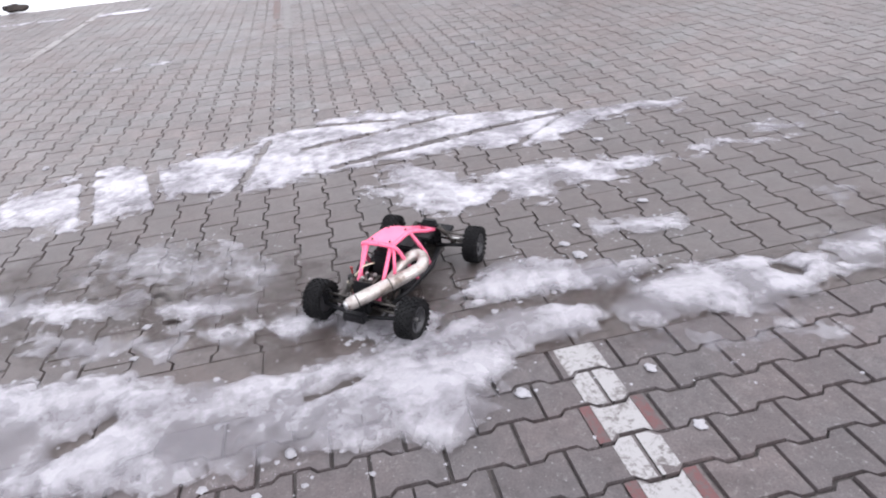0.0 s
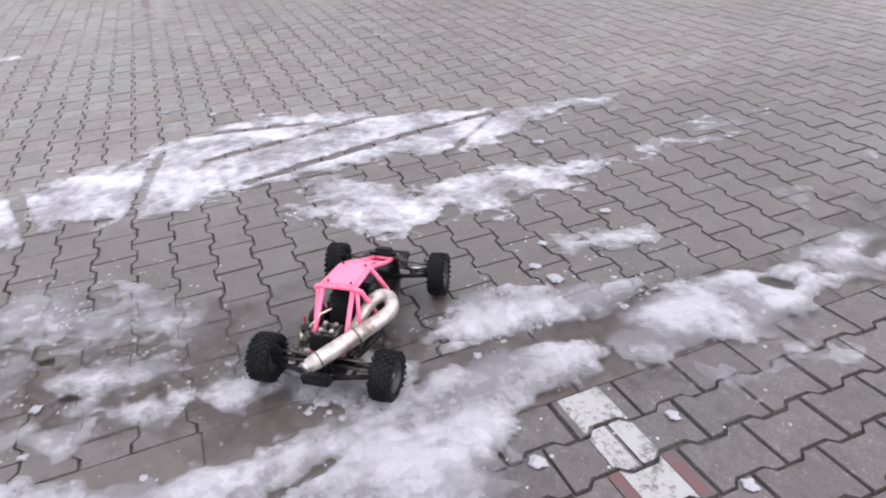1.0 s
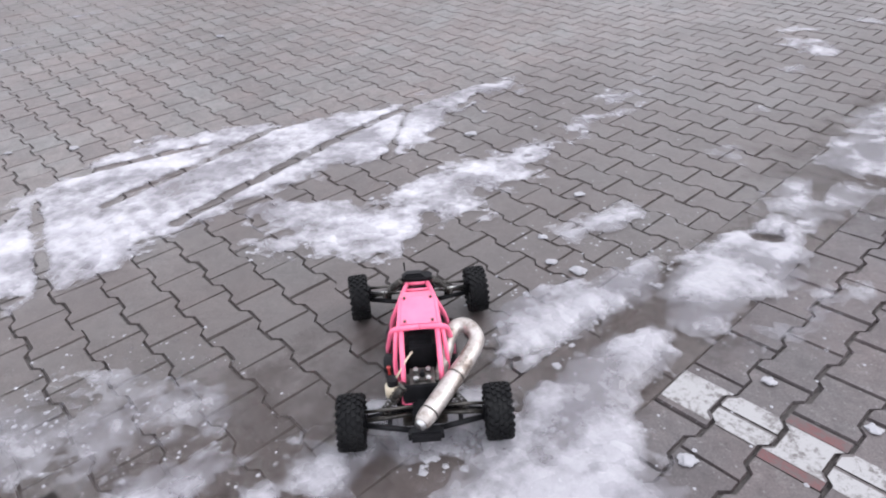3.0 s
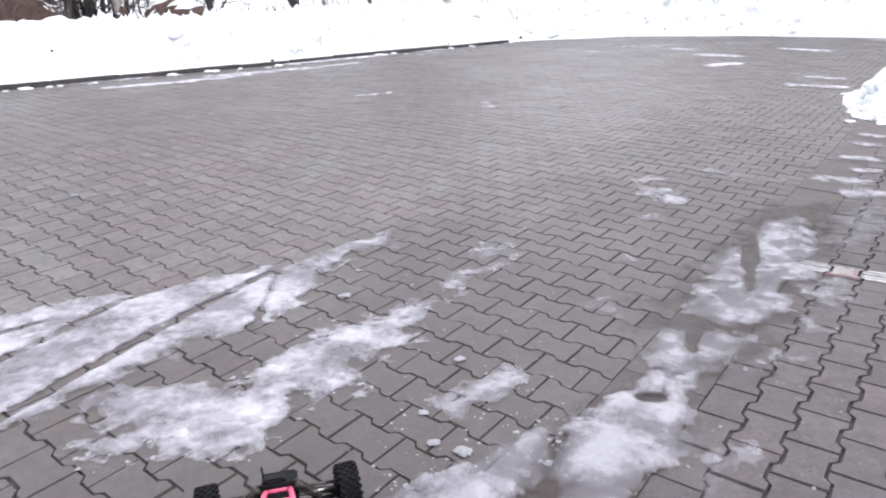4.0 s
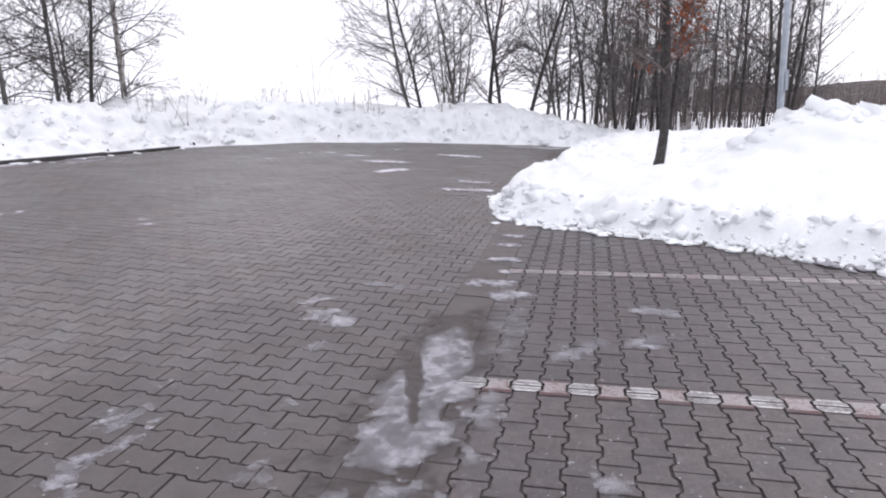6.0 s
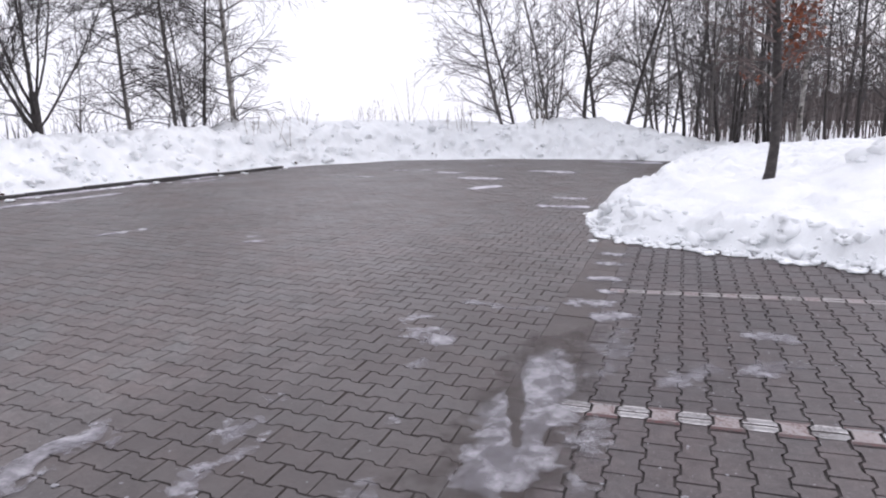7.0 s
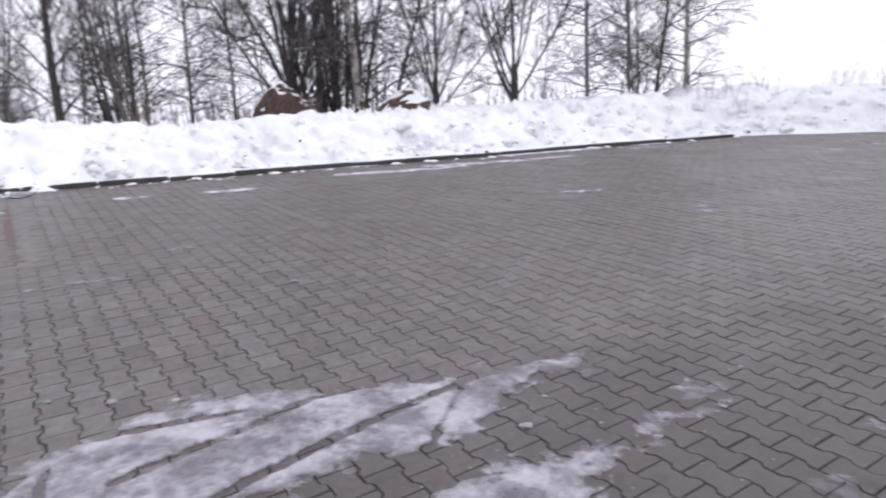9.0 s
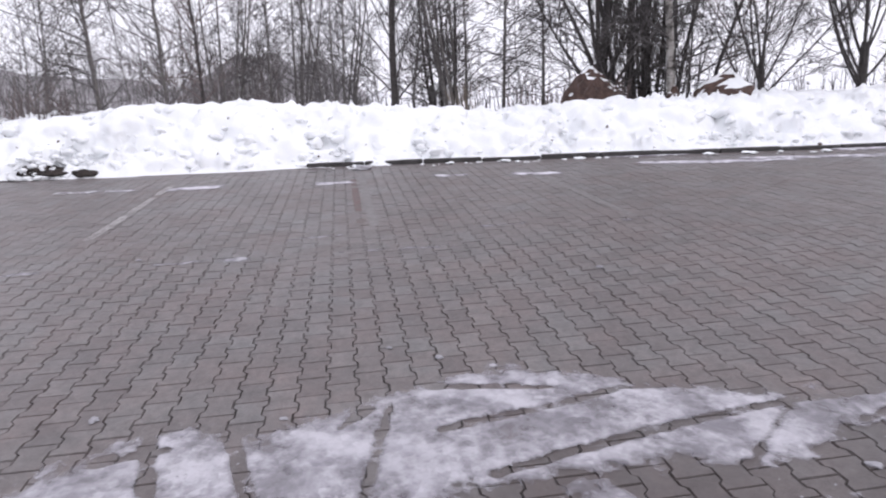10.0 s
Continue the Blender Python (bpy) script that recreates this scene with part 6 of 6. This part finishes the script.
def paint_patch(parent, col, y0, y1, joint, material, lift=0.0016, axis="y"):
    """Paint on one column of pavers between y0 and y1, given where that column's stone starts and ends."""
    levels = sorted({y0, y1, *[y for j in (joint - LONG, joint, joint + LONG) for y in (j + 0.04, j + 0.06, j + 0.14, j + 0.16) if y0 < y < y1]})
    s = Soup()
    for lo, hi in ([(y0, y1)] if not y0 < joint < y1 else [(y0, joint - 0.006), (joint + 0.006, y1)]):
        ys = [lo] + [y for y in levels if lo < y < hi] + [hi]
        k = len(s.v)
        for y in ys:
            f = ((y - joint) / LONG) % 1.0
            w = half_width((f - 0.5) * LONG) - 0.008
            cx = (col + 0.5) * PITCH
            for x in (0.004 if col == 0 else cx - w, cx + w):
                s.v.append(Vector((x, y, bay_height(x) + lift)))
        for i in range(len(ys) - 1):
            a = k + 2 * i
            s.f.append((a, a + 1, a + 3, a + 2))
    return s.out("paint", material, parent)


def bay_line(y, cols, phase, plan, label):
    line = empty("painted_line")
    tagged(line, label, "parking line", "painted parking lines", kind="structure")
    for c in range(cols):
        whole = (c + phase) % 2 == 1          # a whole stone lies under the line, or two halves meet on it
        joint = y - 0.1 if whole else y
        plan(line, c, y, joint, whole)
    return line


def plan_near(line, c, y, joint, whole):
    if whole and c > 0:
        paint_patch(line, c, y - 0.094, y - 0.062, joint, M_RED)
        paint_patch(line, c, y - 0.06, y + 0.058, joint, M_WHITE)
        paint_patch(line, c, y + 0.06, y + 0.094, joint, M_RED)
    else:
        paint_patch(line, c, y - 0.066, y + 0.066, joint, M_WHITE)


def plan_middle(line, c, y, joint, whole):
    """White paint worn grey in the middle of the stones and left thick along their rims, or pinkish over old red."""
    if whole:
        paint_patch(line, c, y - 0.062, y + 0.062, joint, M_PINKISH)
        paint_patch(line, c, y - 0.09, y - 0.064, joint, M_RED)
        paint_patch(line, c, y + 0.064, y + 0.076, joint, M_RED)
        if c % 4 < 2:
            paint_patch(line, c, y + 0.044, y + 0.062, joint, M_WHITE, 0.0026)
        return
    paint_patch(line, c, y - 0.066, y + 0.066, joint, M_WHITE)
    for lo, hi in ((-0.066, -0.05), (0.05, 0.066), (-0.021, -0.007), (0.007, 0.018)):
        if (c * 7 + int(lo * 1000)) % 5:
            paint_patch(line, c, y + lo, y + hi, joint, M_BRIGHT, 0.0026)


def plan_far(line, c, y, joint, whole):
    paint_patch(line, c, y - 0.055, y + 0.055, joint, M_PINKISH if whole else M_FADED)


bay_line(-2.51, 26, 1, plan_near, "white parking line with worn red edges on the pavers")
bay_line(0.0, 26, 0, plan_middle, "parking line of alternating white and pinkish pavers")
bay_line(2.3, 26, 1, plan_far, "faded white and pink parking line")


def far_line(start, end, width, material, label, gap):
    line = empty("painted_line")
    tagged(line, label, "parking line", "painted parking lines", kind="structure")
    rl = random.Random(int(abs(start[1]) * 100))
    a, b = Vector((*start, 0.0016)), Vector((*end, 0.0016))
    along = (b - a).normalized()
    across = Vector((-along.y, along.x, 0))
    for i in range(int((b - a).length / 0.2)):
        p, q = a + along * (0.2 * i), a + along * (0.2 * i + 0.19)
        w0, w1 = width / 2 + rl.uniform(-0.006, 0.006), width / 2 + rl.uniform(-0.006, 0.006)
        s = Soup()
        s.v = [p - across * w0, q - across * w0, q + across * w1, p + across * w1]
        s.f = [(0, 1, 2, 3)]
        if rl.random() > gap:
            s.out("paint", material, line)
    return line


far_line((-6.623, -6.292), (-10.337, -6.243), 0.1, M_FADED, "faded white line of a far bay", 0.1)
far_line((-6.335, -3.389), (-10.343, -3.411), 0.1, M_GHOST, "faded white line of a far bay beside a red one", 0.0)
far_line((-6.337, -3.527), (-9.805, -3.543), 0.09, M_FADEDRED, "faded red line of a far bay", 0.3)
far_line((-5.933, -0.723), (-9.192, -0.89), 0.08, M_GHOST, "nearly worn-off white line of a far bay", 0.0)

# ---- gutter slabs between lane and bays ----
gutter = empty("gutter")
tagged(gutter, "shallow gutter of flat brownish concrete slabs", "gutter", kind="structure")
slab_bm = bevel_box((0, 0, 0), (0.311, 0.497, 0.05), 0.0025)
slab_mesh = bpy.data.meshes.new("slab")
slab_bm.to_mesh(slab_mesh)
slab_bm.free()
slab_mesh.materials.append(M_SLAB)
rs = random.Random(3)
for i in range(48):
    s = new("slab", slab_mesh)
    s.parent = gutter
    s.matrix_basis = Matrix.Translation((-0.1565, -8.25 + 0.5 * i, -0.0272 + rs.uniform(-0.002, 0.0015))) @ Matrix.Rotation(rs.uniform(-0.006, 0.006), 4, "X")

# ---- double-T pavers ----


def paver_template(length, pitch, gap, cham):
    """Outline of one stone along y: top face inset by a small chamfer, and the lower rim at the joint."""
    hs = length / 2
    ring = []
    for v in (-hs, -hs + 0.04, -hs + 0.06, hs - 0.06, hs - 0.04, hs):
        a = abs(v)
        w = pitch / 2 + (WAVE if a > hs - 0.05 else -WAVE)
        ring.append((w - gap, v - math.copysign(gap if a == hs else 0, v)))
    outline = ring + [(-w, v) for w, v in reversed(ring)]
    inner = [(x - math.copysign(cham, x), y - (math.copysign(cham, y) if abs(y) > hs - 0.01 else 0)) for x, y in outline]
    verts = [(x, y, 0.0) for x, y in inner] + [(x, y, -0.011) for x, y in outline]
    n = len(outline)
    faces = [tuple(range(n))] + [(i, n + i, n + (i + 1) % n, (i + 1) % n) for i in range(n)]
    return np.array(verts), faces


def pave(name, label, material, x_range, y_range, along_x, near_box, phase, rise, seed, pitch=PITCH, gap=0.0026):
    """Pavers in columns, each column half a stone on from the last. Those inside near_box are stones of their own."""
    rng = random.Random(seed)
    tv, tf = paver_template(LONG, pitch, gap, 0.0028)
    silted, _ = paver_template(LONG, pitch, 0.001, 0.0022)      # joints filled up with grit
    if along_x:
        tv, silted = tv[:, [1, 0, 2]], silted[:, [1, 0, 2]]
        tf = [tuple(reversed(f)) for f in tf]
    floor = empty(name)
    tagged(floor, label, "paving", kind="structure")
    me = bpy.data.meshes.new("paver")
    me.from_pydata([tuple(v) for v in tv], [], tf)
    me.materials.append(material)
    # stones cut in half along the straight edge
    cut_v = tv.copy()
    if along_x:
        cut_v[:, 0] = np.minimum(cut_v[:, 0], -0.003)
    else:
        cut_v[:, 0] = np.where(cut_v[:, 0] < 0, 0.003 - pitch / 2, cut_v[:, 0])
    cut_me = bpy.data.meshes.new("paver")
    cut_me.from_pydata([tuple(v) for v in cut_v], [], tf)
    cut_me.materials.append(material)
    verts, faces, count = [], [], 0
    (u0, u1), (w0, w1) = (y_range, x_range) if along_x else (x_range, y_range)
    c = math.floor((u0 - phase[0]) / pitch)
    while phase[0] + c * pitch < u1:
        u = phase[0] + c * pitch
        k = math.floor((w0 - phase[1]) / LONG)
        while True:
            w = phase[1] + (k + 0.5 * (c % 2)) * LONG + LONG / 2
            if w > w1:
                break
            k += 1
            if u < u0 or w < w0:
                continue
            x, y = (w, u) if along_x else (u, w)
            x, y = x + rng.gauss(0, 0.0013), y + rng.gauss(0, 0.0013)
            cut = w + LONG / 2 > w1 + 0.02 if along_x else u < pitch
            z = (rise * max(x, 0.0)) + rng.uniform(-0.0018, 0.0012)
            tx, ty = rng.gauss(0, 0.0045), rng.gauss(0, 0.0045) - math.atan(rise)
            if near_box[0] < x < near_box[1] and near_box[2] < y < near_box[3] and count < 300:
                count += 1
                st = new("paver", cut_me if cut else me)
                st.parent = floor
                st.matrix_basis = Matrix.Translation((x, y, z)) @ Euler((tx, ty, rng.gauss(0, 0.007))).to_matrix().to_4x4()
                continue
            n0 = len(verts)
            verts.extend((x + vx, y + vy, z + vz + tx * vy - ty * vx) for vx, vy, vz in (cut_v if cut else silted if x < -5.4 + 0.5 * math.sin(y * 1.3) else tv).tolist())
            faces.extend(tuple(n0 + i for i in f) for f in tf)
        c += 1
    rest = mesh_object("paver_field", verts, faces, material, floor)
    rest["kind"] = "stuff"
    return floor


pave("pavement", "grey-brown interlocking concrete pavers of the lane", M_LANE, (-11.5, -0.302), (-13.0, 17.2), True, (-1.9, -0.3, -4.2, -0.2), LANE_PHASE, 0.0, 1, LANE_PITCH, 0.0024)
pave("pavement", "grey interlocking concrete pavers of the parking bays", M_BAY, (0.0, 8.9), (-13.0, 5.9), False, (0.0, 2.3, -3.2, 0.6), (PITCH / 2, 0.0), BAY_RISE, 2, PITCH, 0.0036)

# ---- the fall of the yard: what lies on it tips with it, what stands upright is only lifted ----
tip = Matrix.Rotation(math.atan(FALL), 4, "Y")
for ob in [o for o in scene.objects if o.parent is None and o.type in {"MESH", "EMPTY"}]:
    kind_of = ob.name.split(".")[0]
    if kind_of in {"ground", "tree", "thicket", "backdrop_hill"}:
        continue
    if kind_of in {"young_tree", "street_lamp", "fence_post"}:
        ob.location.z -= FALL * ob.location.x
    else:
        ob.matrix_basis = tip @ ob.matrix_basis
